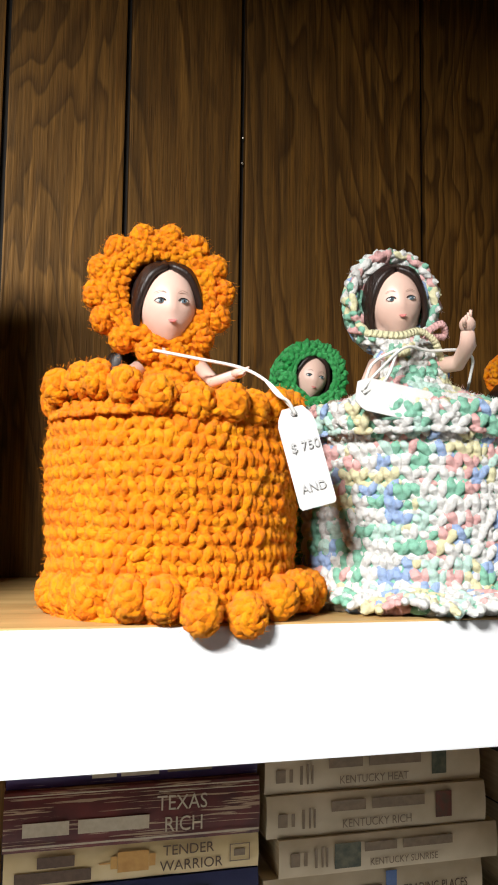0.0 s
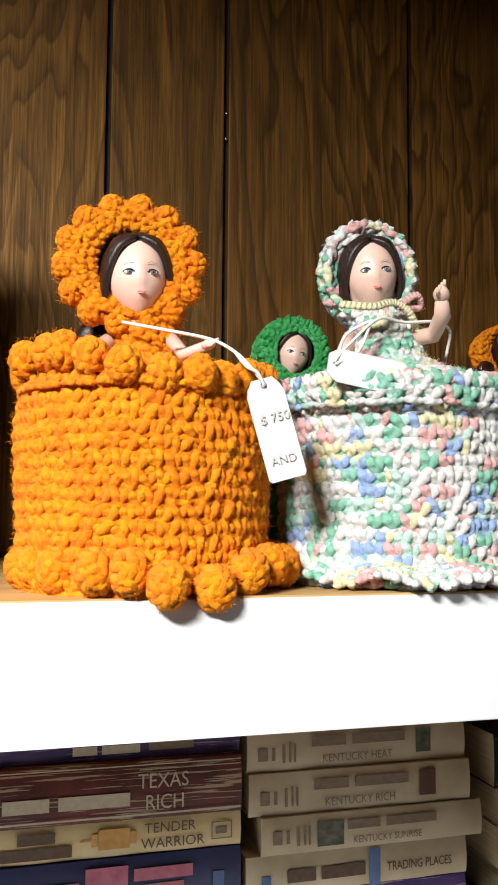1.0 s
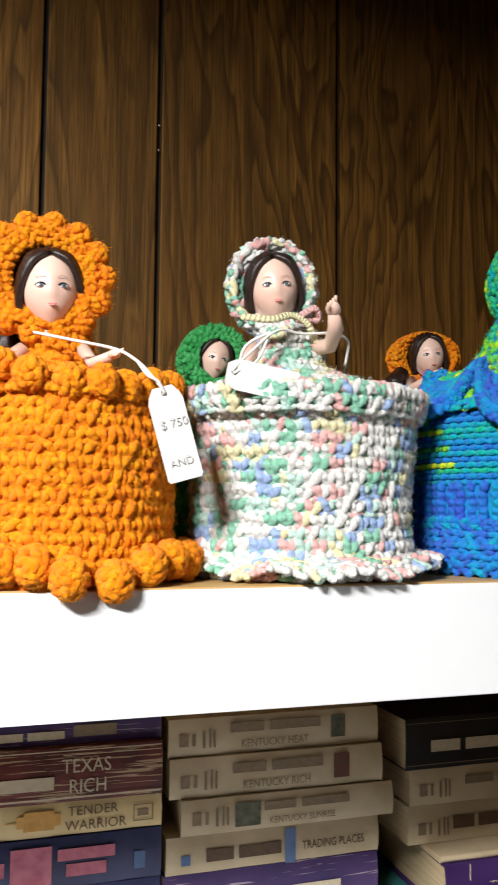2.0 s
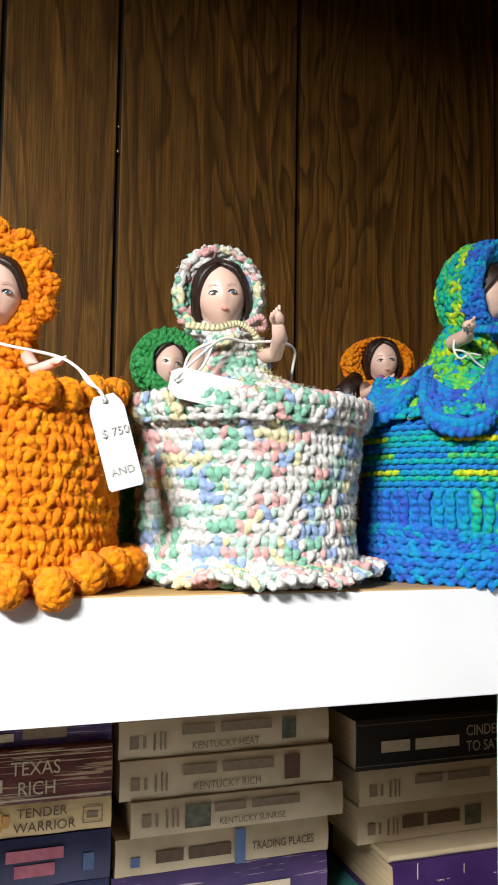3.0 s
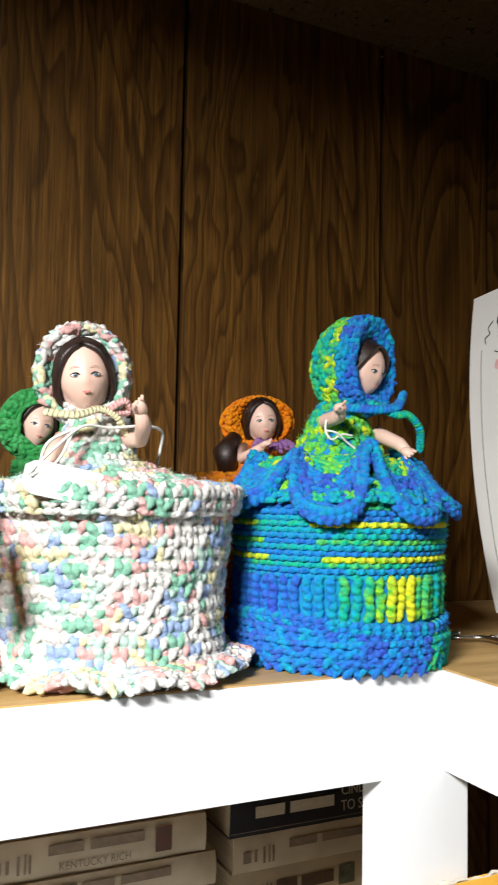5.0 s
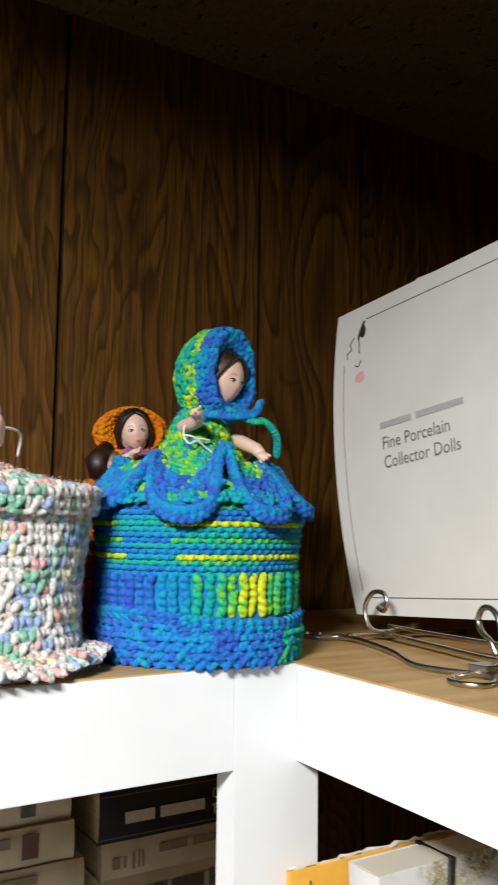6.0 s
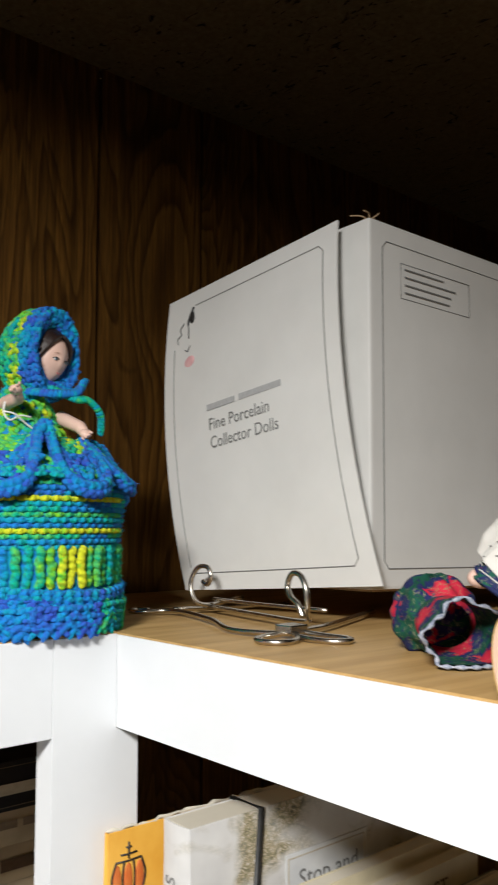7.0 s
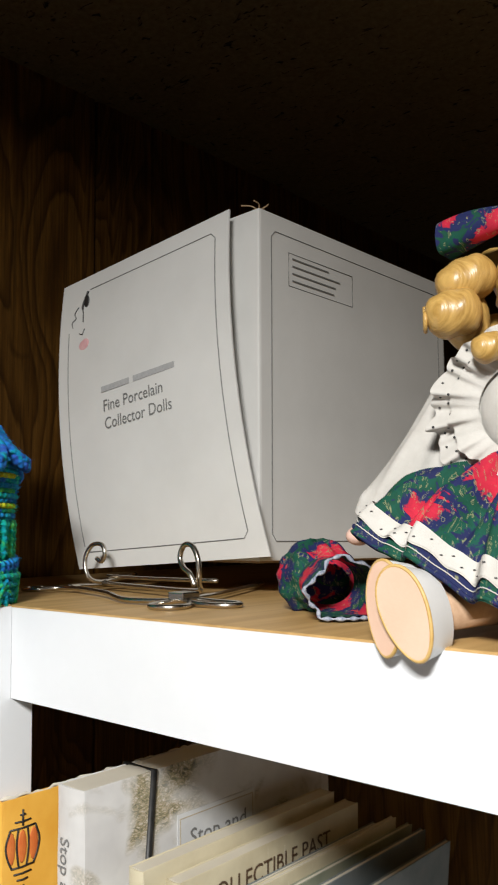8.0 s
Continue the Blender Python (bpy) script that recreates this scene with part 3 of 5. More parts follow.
crochet(g, topf, evenly(10), lambda v: max(14, int(46 * (1 - 0.72 * min(1, v * 1.7)))), 0.0083, orange_tone)
backing(g, topf)
part("bodice", g, ORANGE, cover)
for k in range(24):
    a = k / 24 * 2 * math.pi + rng.uniform(-0.04, 0.04)
    r = 0.0605 + rng.uniform(-0.002, 0.0035)
    up = 1.7045 + 0.004 * math.sin(a * 2 + 0.6) + rng.uniform(-0.0015, 0.002) + (0.004 if math.cos(a) < -0.6 else 0)
    bobble(cover, ORANGE, (OC[0] + r * math.cos(a), OC[1] + r * math.sin(a), up), (math.cos(a), math.sin(a), 0.35), 0.0089, rng.random)
for k in range(22):
    a = k / 22 * 2 * math.pi + rng.uniform(-0.05, 0.05) + 0.12
    r = 0.0645 + rng.uniform(-0.001, 0.0025)
    c = Vector((OC[0] + 0.006 + r * math.cos(a), OC[1] + r * math.sin(a), 1.6115 + rng.uniform(-0.0008, 0.0016)))
    low = -0.0065 if 258 < math.degrees(a) % 360 < 290 else 0
    bobble(cover, ORANGE, c + Vector((0, 0.3 * low, low)), (math.cos(a), math.sin(a), 0.1), 0.0101, rng.random, 17)
OM = frame_of((-0.3468, 0.062, 1.7630), -7, 2)
g = Geo()
bf = bonnet_fn(OM, [(-0.014, 0.0325, 0.03), (-0.0175, 0.0255, 0.0245), (-0.0145, 0.0175, 0.0195), (0.002, 0.0215, 0.0225), (0.016, 0.0215, 0.0225), (0.027, 0.011, 0.012), (0.029, 0.002, 0.002)])
crochet(g, bf, evenly(11), lambda v: max(8, int(26 - 14 * max(0, v - 0.55) / 0.45)), 0.0078, orange_tone)
backing(g, bf)
for k in range(14):
    a = k / 14 * 2 * math.pi + 0.1
    c = OM @ Vector((0.0325 * math.cos(a), -0.0125, 0.0298 * math.sin(a)))
    bobble(cover, ORANGE, c, OM.to_3x3() @ Vector((math.cos(a), -0.4, math.sin(a))), 0.0072, rng.random, 12)
part("bonnet", g, ORANGE, cover)
doll("doll", "small plastic doll with dark hair in the orange crocheted cover", frame_of((-0.3445, 0.05, 1.7565), 0, -3), 0.0202,
     ((-0.343, 0.064, 1.722), (0.014, 0.009, 0.016)),
     [([(-0.357, 0.055, 1.724), (-0.37, 0.05, 1.714), (-0.38, 0.045, 1.708)], 0.0042), ([(-0.327, 0.05, 1.727), (-0.322, 0.035, 1.716), (-0.314, 0.022, 1.7185)], 0.0036)],
     ([(-0.358, 0.068, 1.745), (-0.366, 0.072, 1.728), (-0.366, 0.072, 1.708)], [0.006, 0.008, 0.005]))

# the pastel cover
PC = (-0.1915, 0.068)
cover = thing("toilet_roll_cover", (0, 0, 0), "white pink green and blue variegated crocheted toilet roll cover", "cover", "crocheted covers")
pt = pastel_tone_maker()
fn = profile(PC, [(1.606, 0.066), (1.625, 0.063), (1.65, 0.0635), (1.672, 0.0655), (1.692, 0.0665)], 0.02, 2.0)
g = Geo()
crochet(g, fn, evenly(13), 46, 0.0089, pt, fat=1.12, mixing=0.3)
backing(g, fn, 120, 30)
part("skirt", g, PASTEL, cover)
g = Geo()
brim = lambda u, v: profile(PC, [(1.691, 0.0665), (1.697, 0.0735), (1.704, 0.0745), (1.7075, 0.068)], 0.02, 0.5)(u, v)
crochet(g, brim, evenly(4, 0.05, 0.95), 48, 0.0085, pt, fat=1.1, mixing=0.45)
backing(g, brim, 48, 6)
part("top_brim", g, PASTEL, cover)
g = Geo()
DX = -0.016
topf0 = profile((0, 0), [(1.705, 0.07), (1.711, 0.052), (1.716, 0.034), (1.722, 0.0215), (1.731, 0.019), (1.739, 0.0175), (1.747, 0.012)], 0.02)


def topf(u, v):
    x, y, z = topf0(u, v)
    k = min(1, max(0, (v - 0.1) / 0.4))
    return (PC[0] + x + DX * k, PC[1] + y - 0.018 * k, z)


crochet(g, topf, evenly(11), lambda v: max(14, int(46 * (1 - 0.72 * min(1, v * 1.7)))), 0.008, pt, mixing=0.45)
backing(g, topf)
part("bodice", g, PASTEL, cover)
g = Geo()
hem = profile((PC[0] + 0.0035, PC[1] - 0.001), [(1.612, 0.063), (1.609, 0.069), (1.6045, 0.0765)], 0.0)


def hemf(u, v):
    x, y, z = hem(u, v)
    return (x, y, z + 0.002 * v * (1 + math.sin(u * 2 * math.pi * 11)) + (0.004 * v if x > PC[0] + 0.05 else 0))


crochet(g, hemf, [0.1, 0.38, 0.66, 0.94], 54, 0.0088, pt, fat=1.1, mixing=0.45)
backing(g, hemf, 90, 4)
part("hem_ruffle", g, PASTEL, cover)
PM = frame_of((-0.2150, 0.058, 1.7698), -16, -5)
g = Geo()
bf = bonnet_fn(PM, [(-0.008, 0.0195, 0.0225), (-0.012, 0.0225, 0.0255), (-0.008, 0.0248, 0.0278), (0.006, 0.0235, 0.0265), (0.018, 0.018, 0.0205), (0.026, 0.01, 0.011), (0.028, 0.002, 0.002)])
crochet(g, bf, evenly(8), lambda v: max(8, int(20 - 12 * max(0, v - 0.55) / 0.45)), 0.0098, pt, mixing=0.45)
backing(g, bf)
part("bonnet", g, PASTEL, cover)
g = Geo()


def cord(g, pts, width, tone):
    """A twisted cord of loops along a smooth line."""
    pts = [Vector(p) for p in pts]
    for a, b in zip(pts, pts[1:]):
        n = max(1, int((b - a).length / (width * 1.1)))
        for i in range(n):
            c = a.lerp(b, (i + 0.5) / n)
            d = (b - a).normalized()
            s = d.orthogonal().normalized()
            s = (s * math.cos(i) + d.cross(s) * math.sin(i))
            g.lobe(c + s * width * 0.1, d + s * 0.35, s, width * 0.85, width * 0.5, tone() if callable(tone) else tone)


cord(g, curve([(-0.243, 0.022, 1.744), (-0.228, 0.018, 1.743), (-0.214, 0.024, 1.7475), (-0.203, 0.028, 1.744), (-0.196, 0.033, 1.735), (-0.192, 0.036, 1.722)]), 0.0042, lambda: 0.72)
cord(g, curve([(-0.211, 0.026, 1.746), (-0.2, 0.026, 1.753), (-0.196, 0.03, 1.748), (-0.208, 0.027, 1.746)]), 0.0038, lambda: 0.6)
part("tie_cord", g, PASTEL, cover, "pastel tie cord in a bow")
doll("doll", "small plastic doll raising one arm in the pastel cover", frame_of((-0.2175, 0.046, 1.7675), -12, -6), 0.0188,
     ((-0.212, 0.056, 1.73), (0.014, 0.009, 0.016)),
     [([(-0.2, 0.046, 1.733), (-0.19, 0.026, 1.7325), (-0.1945, 0.008, 1.7385), (-0.199, 0.0005, 1.7455)], 0.0044),
      ([(-0.228, 0.048, 1.733), (-0.236, 0.04, 1.722), (-0.24, 0.03, 1.714)], 0.004)],
     ([(-0.2, 0.07, 1.755), (-0.187, 0.068, 1.745), (-0.186, 0.066, 1.728)], [0.006, 0.007, 0.004]))

# the blue and green cover
BC = (-0.041, 0.061)
cover = thing("toilet_roll_cover", (0, 0, 0), "blue and green variegated crocheted cover with a wavy ruffle", "cover", "crocheted covers")


def rib_tone(a):
    """Colour runs round the ribbed band: blue, teal, green, a flash of yellow, green."""
    base = 0.95 if 266 < a < 284 else 0.76 if 250 < a < 266 or 284 < a < 300 else 0.58 if 236 < a < 250 else 0.4 if 218 < a < 236 else 0.12 if a < 218 else 0.64
    return base + rng.uniform(-0.09, 0.05)


STRIPES = [0.42, 0.3, 0.62, 0.9, 0.24, 0.44, 0.68, 0.3, 0.5, 0.91, 0.4, 0.22, 0.66, 0.88, 0.36]
fn = profile(BC, [(1.604, 0.0665), (1.628, 0.066), (1.634, 0.0655), (1.655, 0.066), (1.67, 0.068), (1.685, 0.0695), (1.698, 0.068), (1.706, 0.062)], 0.012, 0.4)
level = lambda z: next((k + (z - p) / (q - p)) / 7 for k, (p, q) in enumerate(zip((1.604, 1.628, 1.634, 1.655, 1.67, 1.685, 1.698), (1.628, 1.634, 1.655, 1.67, 1.685, 1.698, 1.7061))) if z <= q)
g = Geo()
for j in range(15):
    v = level(1.6565 + 0.0034 * j)
    for i in range(64):
        u = (i + 0.5 * (j % 2) + rng.uniform(-0.12, 0.12)) / 64
        p = Vector(fn(u, v))
        q = Vector(fn(u + 0.01, v)) - Vector(fn(u - 0.01, v))
        nn = Vector((p.x - BC[0], p.y - BC[1], 0)).normalized()
        run = math.sin(u * 40 + j * 2.1) + math.sin(u * 17 + j * 4.3)
        t = STRIPES[j] if run > -0.7 else 0.36 + 0.2 * math.sin(j * 3.0)
        g.lobe(p + nn * (0.0008 if j % 2 else 0.0), q.normalized() + Vector((0, 0, 0.14)), nn, 0.0044, 0.0020, min(1, max(0, t + rng.uniform(-0.05, 0.05))))
backing(g, fn, 100, 24, 0.0)
part("skirt", g, SEA, cover)
g = Geo()
for i in range(58):
    u = i / 58
    tone = rib_tone(u * 360)
    for k in range(5):
        p = Vector(fn(u + rng.uniform(-0.002, 0.002), level(1.6345 + 0.0047 * k)))
        nn = Vector((p.x - BC[0], p.y - BC[1], 0)).normalized()
        g.lobe(p + nn * (0.0016 if i % 2 else 0.0002), Vector((0, 0, 1)) + nn.cross(Vector((0, 0, 1))) * rng.uniform(-0.55, 0.55), nn, 0.0052, 0.0030, min(1, max(0, tone + rng.uniform(-0.06, 0.06))))
part("ribbed_band", g, SEA, cover, "ribbed band running from blue through green to yellow")
g = Geo()


def hem_top(u):
    return 1.6285 + 0.0035 * math.sin(u * 2 * math.pi * 2 + 1.0)


hemf = lambda u, v: profile(BC, [(hem_top(u), 0.0675), (1.616, 0.0705), (1.6025, 0.069)], 0.0)(u, v)
crochet(g, hemf, [0.12, 0.34, 0.56, 0.78, 0.96], 54, 0.0082, lambda u, v, i, j: (0.42 if 292 < (u * 360) % 360 < 345 else 0.03) + 0.3 * rng.random(), fat=1.1, slant=0.9)
for i in range(64):
    u = i / 64
    p, q = Vector(hemf(u, 0.0)), Vector(hemf(u + 0.01, 0.0))
    nn = Vector((p.x - BC[0], p.y - BC[1], 0)).normalized()
    for s in (-1, 1):
        g.lobe(p + nn * 0.0022 + Vector((0, 0, 0.0014 * s)), (q - p).normalized() + Vector((0, 0, 0.4 * s)), nn, 0.0048, 0.0023, 0.08 + 0.32 * rng.random())
backing(g, hemf, 48, 4)
part("hem_band", g, SEA, cover)
g = Geo()


def wavy(u, v):
    """A frill: attached above, its free edge thrown into deep rounded folds."""
    a = u * 2 * math.pi
    ph = a * 9 + 0.6 + 0.9 * math.sin(2 * a + 1.0)
    b = a + 0.10 * v * math.sin(ph) + 0.035 * v * math.sin(2 * ph)
    r = 0.047 + 0.0205 * v + 0.0115 * v ** 1.4 * math.cos(ph)
    z = 1.7245 - 0.0145 * v ** 1.6 - 0.0165 * v ** 1.2 * math.cos(ph) * (1 + 0.35 * math.sin(3 * a + 1)) + 0.003 * v * math.sin(a * 2)
    return (BC[0] - 0.002 + r * math.cos(b), BC[1] + r * math.sin(b), z)


crochet(g, wavy, [0.06, 0.3, 0.54, 0.78, 0.97], 92, 0.0084, lambda u, v, i, j: ((0.56 + 0.34 * rng.random()) if j < 2 else (0.02 + 0.3 * rng.random() + (0.14 if math.cos(u * 6.283) > 0.4 or u < 0.56 else 0))), fat=1.15, slant=1.0)
for i in range(220):
    p, q = Vector(wavy(i / 220, 1.0)), Vector(wavy((i + 1) / 220, 1.0))
    for s in (-1, 1):
        g.lobe((p + q) / 2 + Vector((0, 0, 0.0022 * s)), (q - p) + Vector((0, 0, 0.0022 * s)), Vector((p.x - BC[0], p.y - BC[1], 0.3)), 0.0052, 0.0032, (0.02 if s < 0 else 0.1) + 0.3 * rng.random())
g.grid(lambda u, v: Vector(wavy(u, v * 0.97)) - Vector((0, 0, 0.0012)), 160, 8, 0, True)
part("wavy_ruffle", g, SEA, cover)
g = Geo()
topf = profile((BC[0] - 0.004, BC[1] - 0.006), [(1.703, 0.066), (1.715, 0.05), (1.722, 0.038), (1.733, 0.028), (1.744, 0.022), (1.754, 0.018), (1.763, 0.012)], 0.02)
crochet(g, topf, evenly(11), lambda v: max(14, int(42 * (1 - 0.7 * min(1, v * 1.5)))), 0.0082, lambda u, v, i, j: (0.42 if v > 0.8 or v < 0.1 else 0.6) + 0.3 * rng.random())
backing(g, topf)
part("bodice", g, SEA, cover)
BM = frame_of((-0.032, 0.062, 1.7905), 18, 4)
g = Geo()
bf = bonnet_fn(BM, [(-0.018, 0.0165, 0.0245), (-0.0205, 0.02, 0.0295), (-0.011, 0.0225, 0.0325), (0.002, 0.0228, 0.0325), (0.013, 0.0195, 0.028), (0.021, 0.012, 0.017), (0.0235, 0.003, 0.004)])
crochet(g, bf, evenly(10), lambda v: max(8, int(24 - 14 * max(0, v - 0.6) / 0.4)), 0.0085, lambda u, v, i, j: (0.08 + 0.3 * rng.random()) if v < 0.42 else (0.54 + 0.32 * rng.random()))
backing(g, bf)
part("hood", g, SEA, cover)
g = Geo()
cord(g, curve([(-0.036, 0.03, 1.763), (-0.02, 0.026, 1.757), (-0.008, 0.028, 1.757), (0.004, 0.032, 1.749), (0.006, 0.034, 1.737)]), 0.0055, lambda: 0.45 + 0.2 * rng.random())
cord(g, curve([(-0.05, 0.034, 1.76), (-0.035, 0.026, 1.759), (-0.018, 0.027, 1.762), (-0.008, 0.034, 1.772)]), 0.006, lambda: 0.1 + 0.3 * rng.random())
part("tie_cord", g, SEA, cover)
doll("doll", "small plastic doll in a blue hood looking down to the side", frame_of((-0.0295, 0.051, 1.788), 22, 6) @ pose(0, 0, 0, 10, 0, 0), 0.0185,
     ((-0.036, 0.06, 1.745), (0.014, 0.009, 0.016)),
     [([(-0.055, 0.052, 1.753), (-0.0665, 0.035, 1.7505), (-0.062, 0.026, 1.7535), (-0.069, 0.014, 1.756)], 0.0046),
      ([(-0.022, 0.045, 1.746), (-0.013, 0.03, 1.738), (-0.0155, 0.02, 1.7335)], 0.0046)])

# the two covers in the second row
def back_cover(centre, yarn_mat, label, top_z, head, face, tilt, doll_label, hood_yarn, tone, hood, arms, tail=None):
    cover = thing("toilet_roll_cover", (0, 0, 0), label, "cover", "crocheted covers")
    fn = profile(centre, [(1.602, 0.064), (1.65, 0.06), (top_z - 0.006, 0.061), (top_z, 0.055)], 0.015, 1.5)
    g = Geo()
    crochet(g, fn, evenly(11), 44, 0.0088, tone)
    backing(g, fn)
    part("skirt", g, yarn_mat, cover)
    for k in range(20):
        a = k / 20 * 2 * math.pi
        bobble(cover, yarn_mat, (centre[0] + 0.06 * math.cos(a), centre[1] + 0.06 * math.sin(a), top_z), (math.cos(a), math.sin(a), 0.4), 0.0088, rng.random, 11)
    g = Geo()
    hx, hy, hz = head
    tf = profile((0, 0), [(top_z - 0.002, 0.058), (top_z + 0.006, 0.035), (top_z + 0.012, 0.02), (hz - 0.019, 0.012)], 0.0)
    tf2 = lambda u, v: tuple(Vector(tf(u, v)) + Vector((centre[0] * (1 - v) + hx * v, centre[1] * (1 - v) + hy * v, 0)))
    crochet(g, tf2, evenly(7), lambda v: max(12, int(40 * (1 - v))), 0.0083, tone)
    backing(g, tf2)
    part("bodice", g, yarn_mat, cover)
    m = frame_of((hx, hy + 0.006, hz), face, tilt)
    g = Geo()
    bf = bonnet_fn(m, hood)
    crochet(g, bf, evenly(8), 20, 0.0085, tone)
    backing(g, bf)
    part("hood", g, hood_yarn, cover)
    doll("doll", doll_label, frame_of(head, face, tilt), 0.0165, ((hx, hy, hz - 0.03), (0.013, 0.009, 0.014)), arms, tail)
    return cover


GC = (-0.205, 0.222)
back_cover(GC, GREEN, "green crocheted toilet roll cover in the second row", 1.700, (-0.2105, 0.205, 1.7525), 0, 8, "small plastic doll in a green crocheted hood", GREEN, orange_tone,
           [(-0.016, 0.02, 0.0205), (-0.016, 0.0235, 0.0235), (-0.004, 0.0255, 0.025), (0.012, 0.024, 0.023), (0.024, 0.012, 0.012), (0.026, 0.002, 0.002)],
           [([(-0.198, 0.2, 1.732), (-0.192, 0.175, 1.728), (-0.1865, 0.155, 1.738)], 0.0042)])
RC = (-0.045, 0.212)
ob = back_cover(RC, ORANGE, "orange crocheted toilet roll cover in the second row", 1.712, (-0.0315, 0.194, 1.765), -14, -6, "small plastic doll with an orange hood and lilac collar", ORANGE, orange_tone,
                [(0.001, 0.019, 0.0165), (-0.003, 0.0245, 0.0185), (0.005, 0.028, 0.0195), (0.013, 0.024, 0.018), (0.022, 0.012, 0.011), (0.024, 0.002, 0.002)],
                [([(-0.05, 0.188, 1.742), (-0.062, 0.165, 1.732), (-0.052, 0.15, 1.7415)], 0.0042)],
                ([(-0.052, 0.2, 1.752), (-0.062, 0.196, 1.738), (-0.062, 0.192, 1.722)], [0.006, 0.011, 0.007]))
g = Geo()
for k in range(26):
    a = rng.uniform(-2.8, -0.3)
    b = Vector((-0.0335 + 0.019 * math.cos(a), 0.176 + 0.016 * math.sin(a), 1.7435 + rng.uniform(-0.003, 0.003)))
    g.lobe(b, Vector((math.cos(a), math.sin(a), -0.6)), Vector((0, -1, 0.5)), 0.006, 0.0022, rng.random())
part("collar", g, LILAC, ob, "lilac wool collar")

# ---- price tags ----


def price_tag(hole, along, side, length, width, string, label):
    """A paper tag with clipped corners, hanging from a string."""
    tag = thing("price_tag", (0, 0, 0), label, "tag", "price tags")
    h, a, s = Vector(hole), Vector(along).normalized(), Vector(side).normalized()
    n = a.cross(s).normalized()
    s = n.cross(a)
    out = [(0.0, -0.28), (0.0, 0.28), (0.09, 0.44), (0.16, 0.5), (0.97, 0.5), (1.0, 0.44), (1.0, -0.44), (0.97, -0.5), (0.16, -0.5), (0.09, -0.44)]
    g = Geo()
    off = -0.06
    front = [h + a * (u + off) * length + s * v * width + n * (0.0003 + 0.0012 * math.sin(3 * u)) for u, v in out]
    rear = [p - n * 0.0006 for p in front]
    k = len(out)
    g.add(front + rear, [tuple(range(k)), tuple(range(2 * k - 1, k - 1, -1))] + [(i, i + k, (i + 1) % k + k, (i + 1) % k) for i in range(k)])
    part("card", g, PAPER, tag, smooth=False)
    g = Geo()
    ring = [h + (a * math.cos(t) + s * math.sin(t)) * 0.0013 + n * 0.0012 for t in np.linspace(0, 6.283, 9)[:-1]]
    g.tube(ring, 0.0004, 0, 6, True)
    part("eyelet", g, PENCIL, tag)
    g = Geo()
    for line in string:
        g.tube(curve(line), 0.00085, 0, 6)
    part("string", g, STRING, tag, "white cotton string")
    m = Matrix.Identity(4)
    m.col[0], m.col[1], m.col[2] = (*s, 0), (*-a, 0), (*n, 0)
    return tag, m, n


tag, m, n = price_tag((-0.2955, 0.0035, 1.7008), (0.0130, -0.0035, -0.0482), (1, -0.28, 0.12), 0.0485, 0.0178,
                      [[(-0.358, 0.036, 1.7335), (-0.34, 0.024, 1.7285), (-0.318, 0.018, 1.724), (-0.308, 0.008, 1.7165), (-0.301, 0.003, 1.708), (-0.2955, 0.002, 1.7015)],
                       [(-0.308, 0.008, 1.7165), (-0.304, 0.002, 1.709), (-0.299, 0.001, 1.706), (-0.295, 0.002, 1.7)]],
                      "white paper price tag hanging on string from the orange cover")
tag.location = (0.005, 0, -0.003)
for text, d, size in (("$ 750", 0.018, 0.0062), ("AND", 0.0375, 0.0055)):
    p = Vector((-0.2955, 0.0035, 1.7008)) + Vector((0.0130, -0.0035, -0.0482)).normalized() * d + (m.to_3x3() @ Vector((-0.006, 0, 0.002)))
    words("writing", text, size, Matrix.Translation(p) @ m, PENCIL, tag, "faint pencil writing")
tag, m, n = price_tag((-0.2515, 0.0095, 1.7165), (0.043, -0.008, -0.009), (-0.05, -0.3, -0.95), 0.039, 0.0185,
                      [[(-0.2515, 0.008, 1.717), (-0.239, 0.015, 1.729), (-0.222, 0.02, 1.743), (-0.205, 0.026, 1.7435), (-0.185, 0.03, 1.746), (-0.171, 0.04, 1.7445), (-0.1695, 0.045, 1.735), (-0.171, 0.048, 1.7225)],
                       [(-0.2505, 0.008, 1.716), (-0.236, 0.014, 1.724), (-0.226, 0.02, 1.742)],
                       [(-0.226, 0.02, 1.742), (-0.24, 0.022, 1.733), (-0.243, 0.026, 1.717)]],
                      "white paper price tag on string lying on the pastel cover")
tag.location = (-0.002, 0, -0.0055)
bars("writing", [(-0.005, -0.032, -0.0035, -0.012), (0.002, -0.03, 0.0035, -0.018)], Matrix.Translation(Vector((-0.2515, 0.0095, 1.7165)) + n * 0.0015) @ m, PENCIL, tag)
for line in ([(-0.0665, 0.033, 1.7545), (-0.0705, 0.028, 1.744), (-0.067, 0.026, 1.7385), (-0.06, 0.026, 1.742), (-0.052, 0.026, 1.7415)],
             [(-0.0705, 0.027, 1.744), (-0.064, 0.025, 1.7425), (-0.055, 0.026, 1.7365), (-0.046, 0.025, 1.731)], [(-0.024, 0.018, 1.7255), (-0.016, 0.014, 1.724)]):
    tagged(part("loose_string", Geo().tube(curve(line), 0.0007, 0, 6), STRING), "thin white string tied round a doll's wrist", "string", "loose strings")

